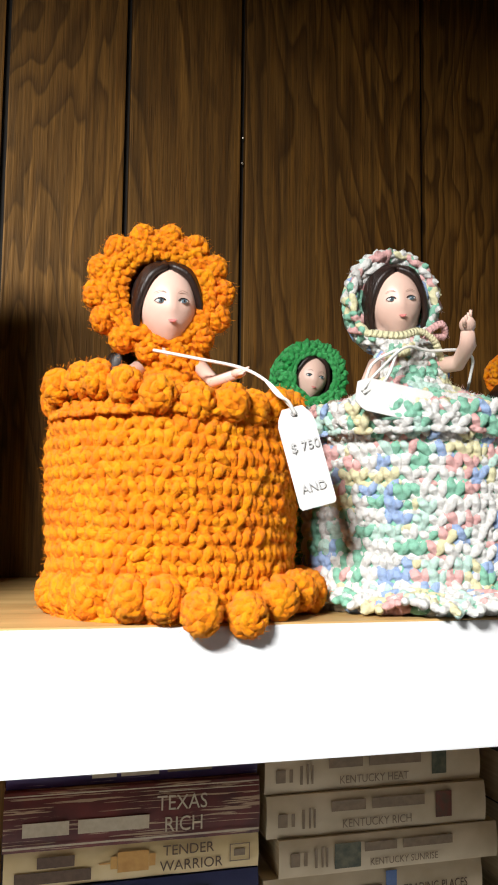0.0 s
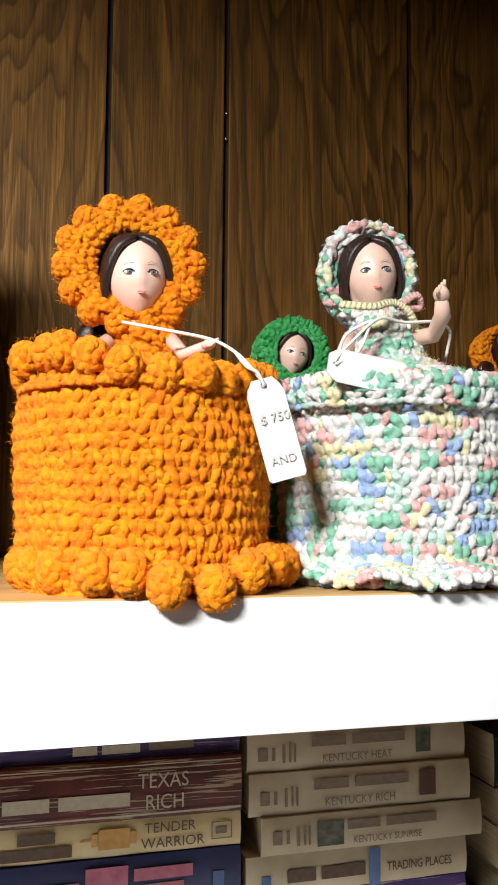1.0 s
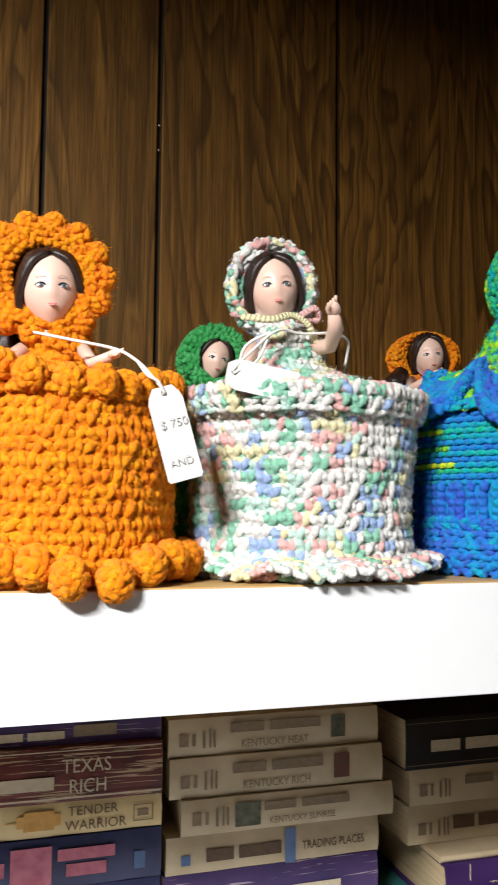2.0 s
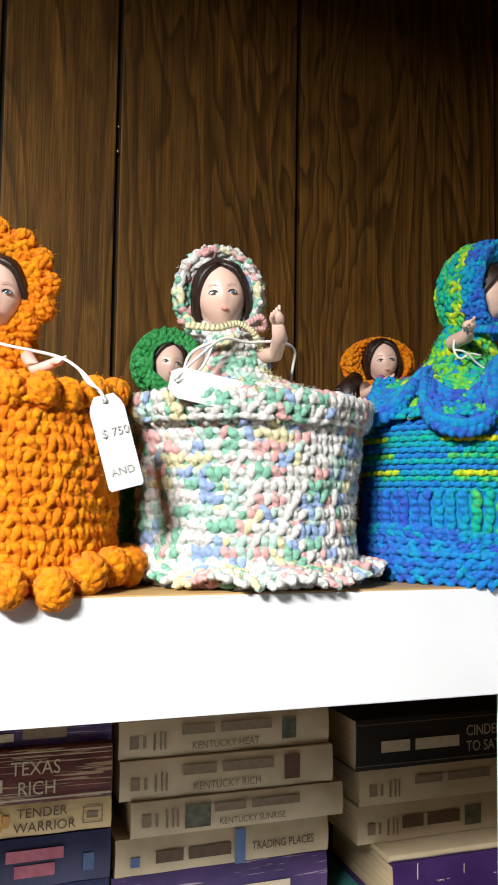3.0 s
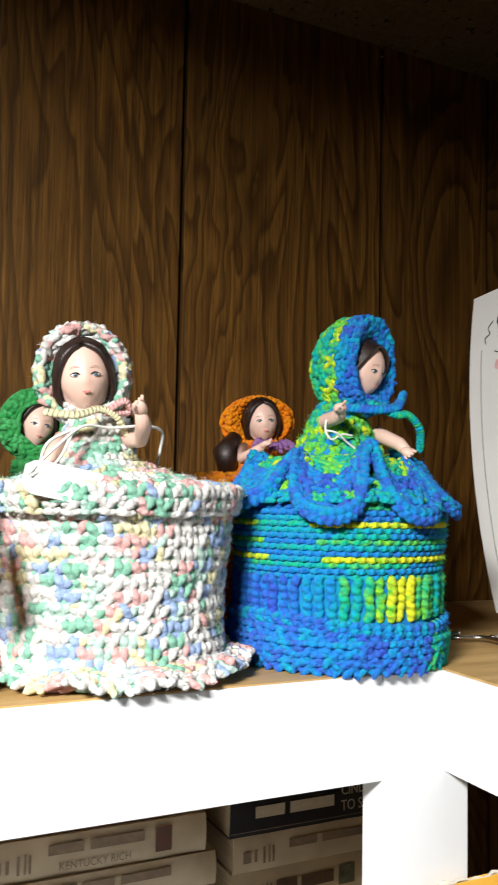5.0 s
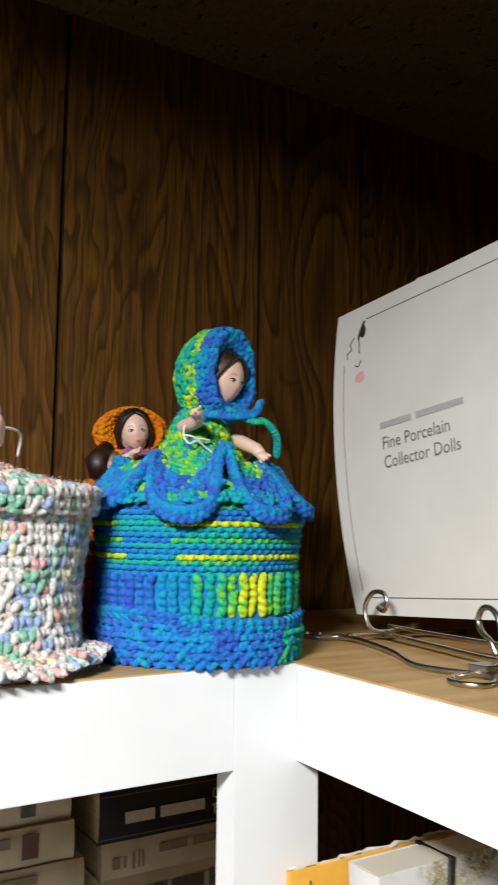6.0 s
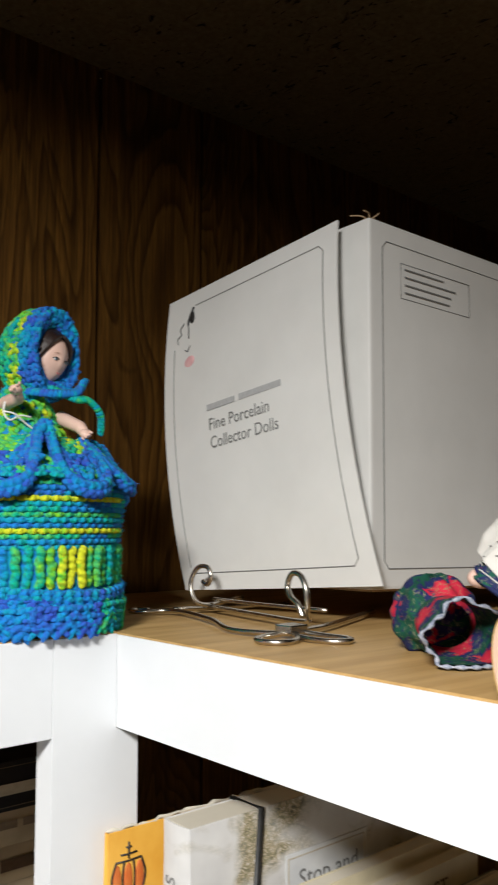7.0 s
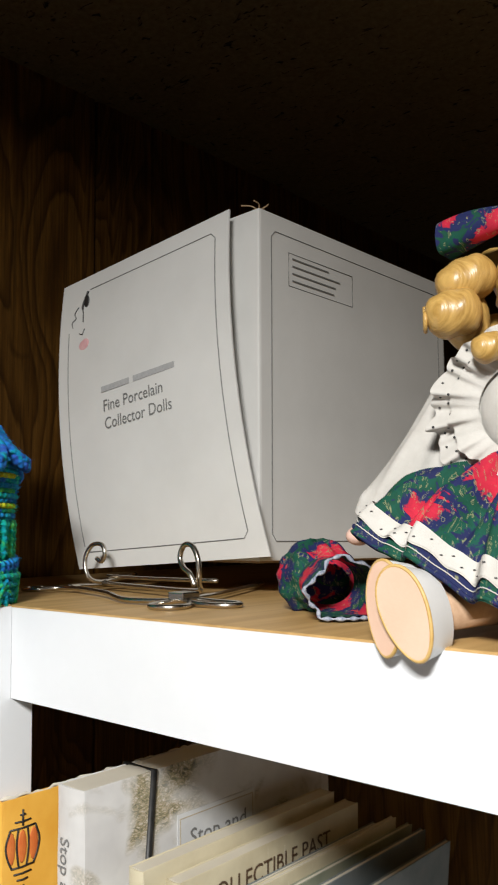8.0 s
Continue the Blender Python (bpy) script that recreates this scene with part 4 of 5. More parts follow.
# ---- the carton on its wire easel ----
box = thing("doll_carton", (0.1450, -0.0958, 1.6245), "white card doll carton with a lifted front lid on an easel", "carton")
box.rotation_euler = (0, radians(1.2), radians(-2.2))
part("body", Geo().box((0, 0, 0), (0.27, 0.15, 0.2695), 0, 0.0022), CARTON, box, smooth=False)
part("base", Geo().box((0.003, 0.003, -0.0015), (0.267, 0.147, 0.0005)), KRAFT, box, "raw brown card edge", False)
Xa, Za = Vector((0.03, -0.9925, 0.118)).normalized(), Vector((0.045, 0.118, 0.992)).normalized()
Na = Xa.cross(Za)
LID = Matrix.Identity(4)
for i, a in enumerate((Xa, Za, Na)):
    LID.col[i] = (*a, 0)
LID.translation = (0.1345, 0.010, 1.752)
LID = box.matrix_basis.inverted() @ LID
g = Geo()


def lid_fn(depth):
    def fn(u, v):
        x, y = -0.1065 + 0.2060 * u, -0.131 + 0.264 * v
        x += 0.0055 * (2 * v - 1) ** 2 - 0.0035 + (0.006 if u > 0.5 else 0) * (1 - v) * (2 * u - 1)
        y += (u - 0.5) * (0.009 * v - 0.012)
        z = -0.009 * (2 * v - 1) ** 2 + 0.004 + (0.0075 + 0.002 * u) * v + depth
        return LID @ Vector((x, y, z))
    return fn


N = 16
g.grid(lid_fn(0.0), N, N)
g.grid(lambda u, v: lid_fn(-0.0014)(1 - u, v), N, N)
for e in ((lambda s: (s, 0)), (lambda s: (1, s)), (lambda s: (1 - s, 1)), (lambda s: (0, 1 - s))):
    g.grid(lambda u, v, e=e: lid_fn(-0.0014 * (1 - v))(*e(u)), N, 1)
lid = part("lid", g, CARTON, box, "warped white card lid")
weld = bmesh.new()
weld.from_mesh(lid.data)
bmesh.ops.remove_doubles(weld, verts=weld.verts, dist=0.0001)
bmesh.ops.recalc_face_normals(weld, faces=weld.faces)
for e in weld.edges:
    e.smooth = len(e.link_faces) == 2 and e.calc_face_angle(0) < 0.7
weld.to_mesh(lid.data)
weld.free()


def on_lid(x, y, lift=0.0004):
    u, v = (x + 0.1015) / 0.2035, (y + 0.131) / 0.262
    return Vector(lid_fn(lift)(u, v))


g = Geo()
edge = [(x, -0.117) for x in np.linspace(-0.083, 0.084, 12)] + [(0.0885, y) for y in np.linspace(-0.112, 0.112, 14)] + [(x, 0.117) for x in np.linspace(0.084, -0.062, 12)]
g.tube([on_lid(x, y, 0.0001) for x, y in edge], 0.00045, 0, 5)
g.tube([on_lid(-0.088, y, 0.0001) for y in np.linspace(-0.112, 0.082, 14)], 0.00045, 0, 5)
part("border_line", g, INK, lid, "thin grey border line")
g = Geo()
g.tube(curve([on_lid(-0.064, 0.116), on_lid(-0.07, 0.104), on_lid(-0.069, 0.096), on_lid(-0.0685, 0.088)]), [0.0011] * 9 + [0.0005] * 10, 0, 5)
g.ball(on_lid(-0.0655, 0.107), (0.0008, 0.004, 0.006), 0, None, 10, 8)
g.tube([on_lid(-0.073, 0.078), on_lid(-0.069, 0.076), on_lid(-0.066, 0.081)], 0.0004, 0, 5)
g.tube(curve([on_lid(-0.076, 0.104), on_lid(-0.081, 0.099), on_lid(-0.079, 0.094), on_lid(-0.084, 0.091), on_lid(-0.083, 0.086)]), 0.0004, 0, 5)
part("emblem", g, BLACKINK, lid, "small black line emblem")
g = Geo()
g.ball(on_lid(-0.067, 0.066, 0.0), (0.0007, 0.0082, 0.0048), 0, Euler((radians(-22), 0, 0)).to_matrix(), 14, 8)
part("emblem_spot", g, PINK, lid, "pink spot of print")


def lid_plane(x, y):
    c = on_lid(x, y, 0.0007)
    m = LID.copy()
    m.translation = c
    return m


bars("name_bar", [(0, 0.0014, 0.035, 0.0064), (0.04, 0.0014, 0.088, 0.0064)], lid_plane(-0.043, 0.0155), PENCIL, lid)
words("print", "Fine Porcelain", 0.0143, lid_plane(-0.042, 0.0), INK, lid, wide=0.9)
words("print", "Collector Dolls", 0.0143, lid_plane(-0.0415, -0.0155), INK, lid, wide=0.9)
SIDE = pose(0, -0.0006, 0, 90, 0, 0)
g = Geo()
g.tube([(0.018, -0.0002, 0.255), (0.0135, -0.0002, 0.25), (0.0135, -0.0002, 0.02), (0.018, -0.0002, 0.0145), (0.255, -0.0002, 0.0145), (0.258, -0.0002, 0.02), (0.258, -0.0002, 0.25), (0.253, -0.0002, 0.255)], 0.00042, 0, 5, True)
g.tube([(0.034, -0.0002, 0.242), (0.034, -0.0002, 0.215), (0.118, -0.0002, 0.215), (0.118, -0.0002, 0.242)], 0.00035, 0, 5, True)
part("border_line", g, INK, box, "thin grey border line")
bars("address_bar", [(0.038, 0.2372, 0.085, 0.2384), (0.038, 0.2312, 0.1, 0.2324), (0.038, 0.2252, 0.094, 0.2264), (0.038, 0.2192, 0.092, 0.2204)], SIDE, INK, box)
g = Geo()
for k in range(5):
    a = k * 1.3
    g.tube(curve([(0.004, 0.004, 0.269), (0.006 + 0.006 * math.cos(a), 0.006 + 0.006 * math.sin(a), 0.273), (0.004 + 0.012 * math.cos(a), 0.008 + 0.01 * math.sin(a), 0.2705 + 0.001 * k)]), 0.0006, 0, 5)
part("twine", g, KRAFT, box, "frayed bit of twine")

easel = thing("wire_easel", (0, 0, 1.5995), "bent metal wire display easel on the tan shelf", "easel")


def wire(name, pts, r=0.0019, n=6):
    return part(name, Geo().tube(curve(pts, n), r, 0, 8), STEEL, easel)


def hook(x, y):
    """A front hook: the wire rises and curls back on itself in a loop."""
    pts = [(x + 0.045, y - 0.003, 0.012), (x + 0.012, y, 0.0075), (x, y + 0.004, 0.012), (x - 0.001, y + 0.007, 0.026), (x + 0.001, y + 0.001, 0.037), (x + 0.003, y - 0.009, 0.038), (x + 0.003, y - 0.0135, 0.031), (x + 0.003, y - 0.0095, 0.0245), (x + 0.002, y - 0.004, 0.027)]
    return wire("hook", pts)


hook(0.107, 0.052)
pts = [(0.118, 0.05, 0.0065), (0.105, -0.02, 0.006), (0.09, -0.085, 0.007), (0.081, -0.0965, 0.014), (0.079, -0.098, 0.028), (0.08, -0.092, 0.0375), (0.081, -0.083, 0.0385), (0.082, -0.0775, 0.031), (0.081, -0.081, 0.024), (0.08, -0.089, 0.019), (0.08, -0.0935, 0.011)]
wire("hook", pts)
wire("cross_wire", [(0.122, 0.05, 0.012), (0.12, 0.0, 0.0115), (0.116, -0.08, 0.012)], 0.0015)
wire("leg", [(0.087, 0.09, 0.003), (0.079, 0.098, 0.003), (0.07, 0.092, 0.003), (0.072, 0.078, 0.003), (0.09, 0.06, 0.004), (0.07, -0.01, 0.0045), (0.05, -0.055, 0.003), (0.052, -0.085, 0.003), (0.062, -0.105, 0.0035)])
wire("foot_scroll", [(0.062, -0.098, 0.0035), (0.048, -0.094, 0.002), (0.034, -0.1, 0.002), (0.03, -0.112, 0.002), (0.037, -0.121, 0.002), (0.05, -0.118, 0.002), (0.06, -0.108, 0.0035)])
wire("foot_scroll", [(0.062, -0.1, 0.0038), (0.057, -0.117, 0.0025), (0.059, -0.135, 0.002), (0.068, -0.143, 0.002), (0.076, -0.136, 0.002), (0.073, -0.118, 0.0025), (0.068, -0.104, 0.0038)])
wire("leg", [(0.066, -0.104, 0.0045), (0.08, -0.098, 0.004), (0.11, -0.09, 0.004), (0.2, -0.05, 0.004)])
wire("leg", [(0.09, 0.06, 0.005), (0.13, 0.06, 0.004), (0.2, 0.045, 0.004)])
part("clamp", Geo().box((0.055, -0.108, 0.003), (0.07, -0.094, 0.009), 0, 0.001, Matrix.Rotation(0.0, 4, "Z")), STEEL, easel, smooth=False)

# ---- books ----
_cover_cache = {}


def cover_mat(key, a, b, rough=0.45, worn=0.0, edge=(0.6, 0.55, 0.45)):
    """Printed card: soft colour drift, and pale creases along the spine where it is worn."""
    if key in _cover_cache:
        return _cover_cache[key]
    m, t, bs = material(key, rough, spec=0.45)
    v = coords(t, (1, 1, 1), 3.0)
    c = ramp(t, noise_tex(t, v, 26.0, 4.0), [(0.35, a), (0.65, b)]).outputs[0]
    if worn:
        w = noise_tex(t, coords(t, (0.07, 1, 2.4), 2.0), 260.0, 3.0, 0.6)
        f = ramp(t, w, [(1 - worn, (0, 0, 0)), (1.03 - worn, (1, 1, 1))]).outputs[0]
        c = mix(t, c, edge, f)
    t.links.new(c, bs.inputs["Base Color"])
    bump(t, bs, noise_tex(t, v, 300.0, 3.0), 0.12, 0.0004)
    _cover_cache[key] = m
    return m


def book(m, L, T, D, mat, label, hard=False, group="stacked paperbacks", ink=None, lines=(), blocks=(), page=None):
    """A closed book: local x along the spine, y into the pages, z through the thickness; the spine lies at y = 0."""
    b = thing("book", (0, 0, 0), label, "book", group)
    b.matrix_basis = m
    c = 0.0022 if hard else 0.0009
    g = Geo()
    g.box((0, 0.0022, 0), (L, D, c), 0, c * 0.3)
    g.box((0, 0.0022, T - c), (L, D, T), 0, c * 0.3)

    def sp(u, v):
        z = T * v
        return Vector((L * u, 0.0025 - (0.0035 if hard else 0.0022) * math.sin(math.pi * min(max(v, 0.02), 0.98)) ** 0.6 + 0.0003 * math.sin(23 * u + 4 * v), z))
    g.grid(sp, 14, 8)
    g.grid(lambda u, v: sp(1 - u, v) + Vector((0, c, 0)), 14, 8)
    for u in (0, 1):
        g.grid(lambda s, v, u=u: sp(u, v) + Vector((0, c * (s if u else 1 - s), 0)), 1, 8)
    part("cover", g, mat, b)
    e = 0.004 if hard else 0.0006
    part("page_block", Geo().box((e, 0.0034, c * 1.02), (L - e, D - e, T - c * 1.02), 0, 0.0003), page or PAGES, b, smooth=False)
    at = lambda x, z: Matrix.Translation((x, -0.00055, z)) @ pose(0, 0, 0, 90, 0, 0)
    for text, x, z, size, wide, *own in lines:
        words("title", text, size, at(x, z), own[0] if own else ink, b, wide=wide)
    for name, spans, imat in blocks:
        bars(name, spans, at(0, 0), imat, b)
    return b


CREAM = cover_mat("cream_card", (0.42, 0.335, 0.215), (0.52, 0.425, 0.29))
WORN = cover_mat("worn_maroon_card", (0.05, 0.008, 0.006), (0.14, 0.02, 0.014), 0.5, 0.44, (0.36, 0.25, 0.16))
NAVY = cover_mat("navy_card", (0.012, 0.016, 0.07), (0.03, 0.035, 0.11))
VIOLET = cover_mat("violet_card", (0.035, 0.02, 0.09), (0.07, 0.035, 0.13), 0.5, 0.38, (0.3, 0.26, 0.3))
BLACK = cover_mat("black_card", (0.008, 0.008, 0.01), (0.016, 0.016, 0.018))
BUFF = cover_mat("buff_card", (0.56, 0.42, 0.2), (0.66, 0.52, 0.29))
PURPLE = cover_mat("purple_cloth", (0.026, 0.009, 0.062), (0.042, 0.017, 0.092))
BROWNINK = mottled("brown_print", (0.075, 0.042, 0.022), (0.12, 0.07, 0.04), 200, 0.6)
GREYINK = mottled("fawn_print", (0.17, 0.12, 0.075), (0.24, 0.175, 0.11), 200, 0.6)
PALEINK = mottled("pale_print", (0.42, 0.35, 0.25), (0.52, 0.45, 0.33), 200, 0.5)
ROSEINK = mottled("rose_print", (0.34, 0.07, 0.13), (0.5, 0.16, 0.22), 90, 0.5)
GOLDINK = mottled("gold_print", (0.45, 0.22, 0.05), (0.6, 0.34, 0.09), 120, 0.45)
BLUEINK = mottled("blue_print", (0.05, 0.1, 0.25), (0.09, 0.16, 0.33), 90, 0.5)
DARKPIC = mottled("dark_picture_print", (0.03, 0.045, 0.03), (0.16, 0.15, 0.09), 130, 0.5)
REDPIC = mottled("red_picture_print", (0.16, 0.03, 0.015), (0.06, 0.05, 0.03), 150, 0.5)
BY, BD = 0.2085, 0.103
lay = lambda x, z, y=BY, turn=0.0: Matrix.Translation((x, y, z)) @ pose(0, 0, 0, 0, 0, turn)
imprint = lambda: ("imprint", [(0.008, 0.008, 0.015, 0.017), (0.018, 0.008, 0.0205, 0.017), (0.026, 0.006, 0.028, 0.019), (0.031, 0.006, 0.0325, 0.02), (0.0345, 0.006, 0.036, 0.019)], GREYINK)
author = lambda x, z, w, h, mat: ("author_bar", [(x, z + h * 0.15, x + w * 0.36, z + h * 0.85), (x + w * 0.43, z + h * 0.15, x + w, z + h * 0.85)], mat)
# the stack beside the worn maroon spine, bottom to top
book(lay(-0.418, 1.3035, BY + 0.004), 0.171, 0.036, BD, CREAM, "cream paperback at the bottom of a stack", ink=BROWNINK)
book(lay(-0.416, 1.340), 0.171, 0.032, BD, NAVY, "dark blue paperback with purple lettering bars lying in a stack", ink=ROSEINK, blocks=[imprint()])
book(lay(-0.4165, 1.3725, BY - 0.001, 0.4), 0.172, 0.0345, BD, NAVY, "navy paperback with a rose picture lying in a stack",
     blocks=[("author_bar", [(0.098, 0.019, 0.138, 0.027), (0.104, 0.008, 0.132, 0.0165)], ROSEINK), ("title_bar", [(0.022, 0.012, 0.062, 0.022)], ROSEINK),
             ("picture", [(0.066, 0.004, 0.094, 0.03)], ROSEINK), ("picture", [(0.152, 0.008, 0.16, 0.02)], BLUEINK)])
book(lay(-0.4155, 1.4078, BY + 0.001), 0.171, 0.0238, BD, BUFF, "buff paperback with a golden leaf lying in a stack", ink=BROWNINK,
     lines=[("TENDER", 0.1035, 0.0135, 0.0095, 1.0), ("WARRIOR", 0.1015, 0.0035, 0.0095, 1.0)],
     blocks=[("author_bar", [(0.021, 0.0125, 0.045, 0.0195), (0.007, 0.003, 0.056, 0.0105)], BROWNINK), ("leaf", [(0.0685, 0.008, 0.073, 0.016), (0.0732, 0.0055, 0.094, 0.0185), (0.0942, 0.008, 0.0985, 0.016), (0.061, 0.0115, 0.0683, 0.0125)], GOLDINK),
             ("price_box", [(0.15, 0.0055, 0.1645, 0.0062), (0.15, 0.0165, 0.1645, 0.0172), (0.15, 0.006, 0.1507, 0.017), (0.1638, 0.006, 0.1645, 0.017), (0.153, 0.009, 0.161, 0.0135)], GREYINK)])
book(lay(-0.4165, 1.432, BY - 0.003, -0.4), 0.171, 0.0375, BD, WORN, "thick maroon paperback with a cracked worn spine", ink=PALEINK,
     lines=[("TEXAS", 0.099, 0.0205, 0.0138, 0.86), ("RICH", 0.104, 0.0065, 0.0138, 0.86)], blocks=[author(0.012, 0.008, 0.082, 0.0125, PALEINK), ("stripe", [(0.0, 0.0355, 0.17, 0.0362), (0.1, 0.0325, 0.17, 0.033), (0.0, 0.003, 0.17, 0.0042)], PALEINK)])
book(lay(-0.4155, 1.470, BY + 0.002, 0.3), 0.17, 0.0215, BD, VIOLET, "faded violet paperback on top of a stack", ink=PALEINK,
     blocks=[author(0.055, 0.0035, 0.045, 0.008, PALEINK), ("title_bar", [(0.106, 0.0055, 0.137, 0.0135)], GREYINK)])
# the cream stack
book(lay(-0.24, 1.3035, BY + 0.003), 0.171, 0.034, BD, BUFF, "buff paperback at the bottom of a stack", ink=BROWNINK)
book(lay(-0.243, 1.338, BY), 0.172, 0.0325, BD, VIOLET, "dark violet paperback lying in a stack", ink=PALEINK, blocks=[author(0.07, 0.006, 0.07, 0.012, PALEINK)])
book(lay(-0.241, 1.371, BY - 0.001, 0.5), 0.171, 0.0268, BD, CREAM, "cream paperback with a blue stripe lying in a stack", ink=BROWNINK,
     lines=[("TRADING PLACES", 0.106, 0.0085, 0.0088, 0.74)], blocks=[author(0.03, 0.006, 0.059, 0.0125, BROWNINK), ("stripe", [(0.092, 0.0, 0.1005, 0.0255)], BLUEINK), ("imprint", [(0.011, 0.007, 0.018, 0.014)], BLUEINK)])
book(lay(-0.2305, 1.3985, BY - 0.003, 0.2), 0.172, 0.0255, BD, CREAM, "cream paperback with a small landscape picture lying in a stack", ink=GREYINK,
     lines=[("KENTUCKY SUNRISE", 0.068, 0.004, 0.0068, 0.86)], blocks=[author(0.064, 0.0125, 0.07, 0.009, GREYINK), imprint(), ("picture", [(0.041, 0.004, 0.061, 0.021)], DARKPIC)])
book(lay(-0.239, 1.4247, BY, -0.3), 0.172, 0.0288, BD, CREAM, "cream paperback with a red emblem lying in a stack", ink=GREYINK,
     lines=[("KENTUCKY RICH", 0.056, 0.0045, 0.0082, 0.86)], blocks=[author(0.048, 0.0145, 0.073, 0.0105, GREYINK), imprint(), ("picture", [(0.13, 0.006, 0.143, 0.0245)], REDPIC)])
book(lay(-0.24, 1.4543, BY + 0.002, 0.4), 0.171, 0.0275, BD, CREAM, "cream paperback with a dark emblem on top of a stack", ink=GREYINK,
     lines=[("KENTUCKY HEAT", 0.056, 0.0045, 0.008, 0.86)], blocks=[author(0.048, 0.0142, 0.073, 0.0105, GREYINK), imprint(), ("picture", [(0.13, 0.0065, 0.142, 0.0235)], DARKPIC)])
# the stack behind the corner post
book(lay(-0.05, 1.3035, 0.165), 0.2, 0.021, 0.14, cover_mat("teal_card", (0.02, 0.12, 0.12), (0.04, 0.18, 0.17)), "teal hardback under a purple one", True)
book(lay(-0.028, 1.325, 0.178, -1.0), 0.19, 0.041, 0.13, PURPLE, "thick purple hardback with silver lettering", True, ink=PALEINK,
     lines=[("SELECT", 0.036, 0.021, 0.0078, 0.9), ("EDITIONS", 0.034, 0.011, 0.0078, 0.9)], blocks=[("rule", [(0.02, 0.002, 0.0208, 0.041)], PALEINK), ("rule", [(0.062, 0.006, 0.0626, 0.036)], PALEINK), ("rule", [(0.1, 0.006, 0.1006, 0.036)], PALEINK), ("title_bar", [(0.072, 0.02, 0.092, 0.026), (0.07, 0.01, 0.094, 0.016)], PALEINK)])
book(lay(-0.03, 1.3662, 0.182, -0.6), 0.185, 0.0048, 0.125, CREAM, "thin cream booklet lying on a purple hardback")
book(lay(-0.0445, 1.3715, BY - 0.002, 0.6), 0.171, 0.03, BD, CREAM, "cream paperback with a brown picture lying in a stack", ink=BROWNINK,
     blocks=[author(0.04, 0.008, 0.055, 0.014, BROWNINK), imprint(), ("picture", [(0.1, 0.006, 0.116, 0.022)], DARKPIC)])
book(lay(-0.0435, 1.402, BY - 0.003, 0.2), 0.171, 0.0282, BD, CREAM, "cream paperback with grey lettering lying in a stack", ink=GREYINK,
     blocks=[author(0.05, 0.013, 0.073, 0.0095, GREYINK), imprint(), ("picture", [(0.13, 0.006, 0.143, 0.022)], BLUEINK)])
book(lay(-0.0475, 1.4305, BY - 0.004, 0.3), 0.171, 0.0405, BD, BLACK, "thick black paperback with cream lettering on a stack", ink=PALEINK,
     lines=[("CINDERS", 0.103, 0.0215, 0.0125, 0.8), ("TO SATIN", 0.103, 0.0085, 0.0125, 0.8)], blocks=[author(0.022, 0.012, 0.074, 0.013, PALEINK), ("stripe", [(0.0, 0.0368, 0.17, 0.0373), (0.0, 0.004, 0.17, 0.0045)], GREYINK)])

# ---- upright books in the corner unit ----
UP = Matrix(((0, 1, 0, 0), (0, 0, -1, 0), (-1, 0, 0, 0), (0, 0, 0, 1)))


def upright(x, y, top, L, T, D, mat, label, tilt=0.0, **more):
    """A standing book whose spine faces the room; y is its far face, top its upper edge."""
    return book(Matrix.Translation((x, y, top)) @ pose(0, 0, 0, tilt, 0, 0) @ UP, L, T, D, mat, label, group="upright books", **more)


AMBER = cover_mat("amber_card", (0.68, 0.33, 0.04), (0.78, 0.43, 0.07), 0.5, 0.3, (0.72, 0.66, 0.5))
GREYCARD = cover_mat("lilac_grey_card", (0.56, 0.57, 0.58), (0.66, 0.67, 0.67))
OLDCARD = cover_mat("old_cream_card", (0.5, 0.44, 0.3), (0.62, 0.56, 0.4), 0.6, 0.32, (0.7, 0.66, 0.54))
SLATE = cover_mat("slate_card", (0.12, 0.15, 0.16), (0.2, 0.22, 0.22))
OLIVE = cover_mat("olive_card", (0.2, 0.22, 0.16), (0.3, 0.31, 0.23))
WHITEPAGES = mottled("pale_page_edges", (0.5, 0.46, 0.38), (0.64, 0.6, 0.5), 300, 0.85, 0.2, 900, 0.5, (1, 0.02, 0.02))
BLOOM = cover_mat("meadow_print", (0.6, 0.58, 0.54), (0.4, 0.36, 0.3))
_m = BLOOM
_t, _b = _m.node_tree, _m.node_tree.nodes["Principled BSDF"]
_n1 = noise_tex(_t, coords(_t), 17.0, 3.0, 0.6, 0.5)
_n2 = noise_tex(_t, coords(_t, (1, 0.5, 1)), 260.0, 4.0, 0.75, 2.5)
_bed = ramp(_t, _n1, [(0.5, (0, 0, 0)), (0.64, (1, 1, 1))]).outputs[0]
_leaf = ramp(_t, _n2, [(0.36, (0.1, 0.1, 0.08)), (0.47, (0.26, 0.235, 0.13)), (0.55, (0.42, 0.34, 0.24)), (0.66, (0.62, 0.6, 0.56))]).outputs[0]
_sky = ramp(_t, noise_tex(_t, coords(_t), 30.0, 3.0), [(0.3, (0.52, 0.51, 0.5)), (0.7, (0.64, 0.63, 0.61))]).outputs[0]
_c = mix(_t, _sky, _leaf, _bed)
_t.links.new(_c, _b.inputs["Base Color"])
b = upright(-0.014, -0.0075, 1.4775, 0.23, 0.0038, 0.27, AMBER, "thin amber yellow book with torn edges and red lantern emblem", page=WHITEPAGES)
FACE = Matrix(((0, -1, 0, 0), (1, 0, 0, 0), (0, 0, 1, 0), (0, 0, 0, 1)))
FRONT = FACE.copy()
FRONT.translation = (0, 0, 0.0041)
g = Geo()
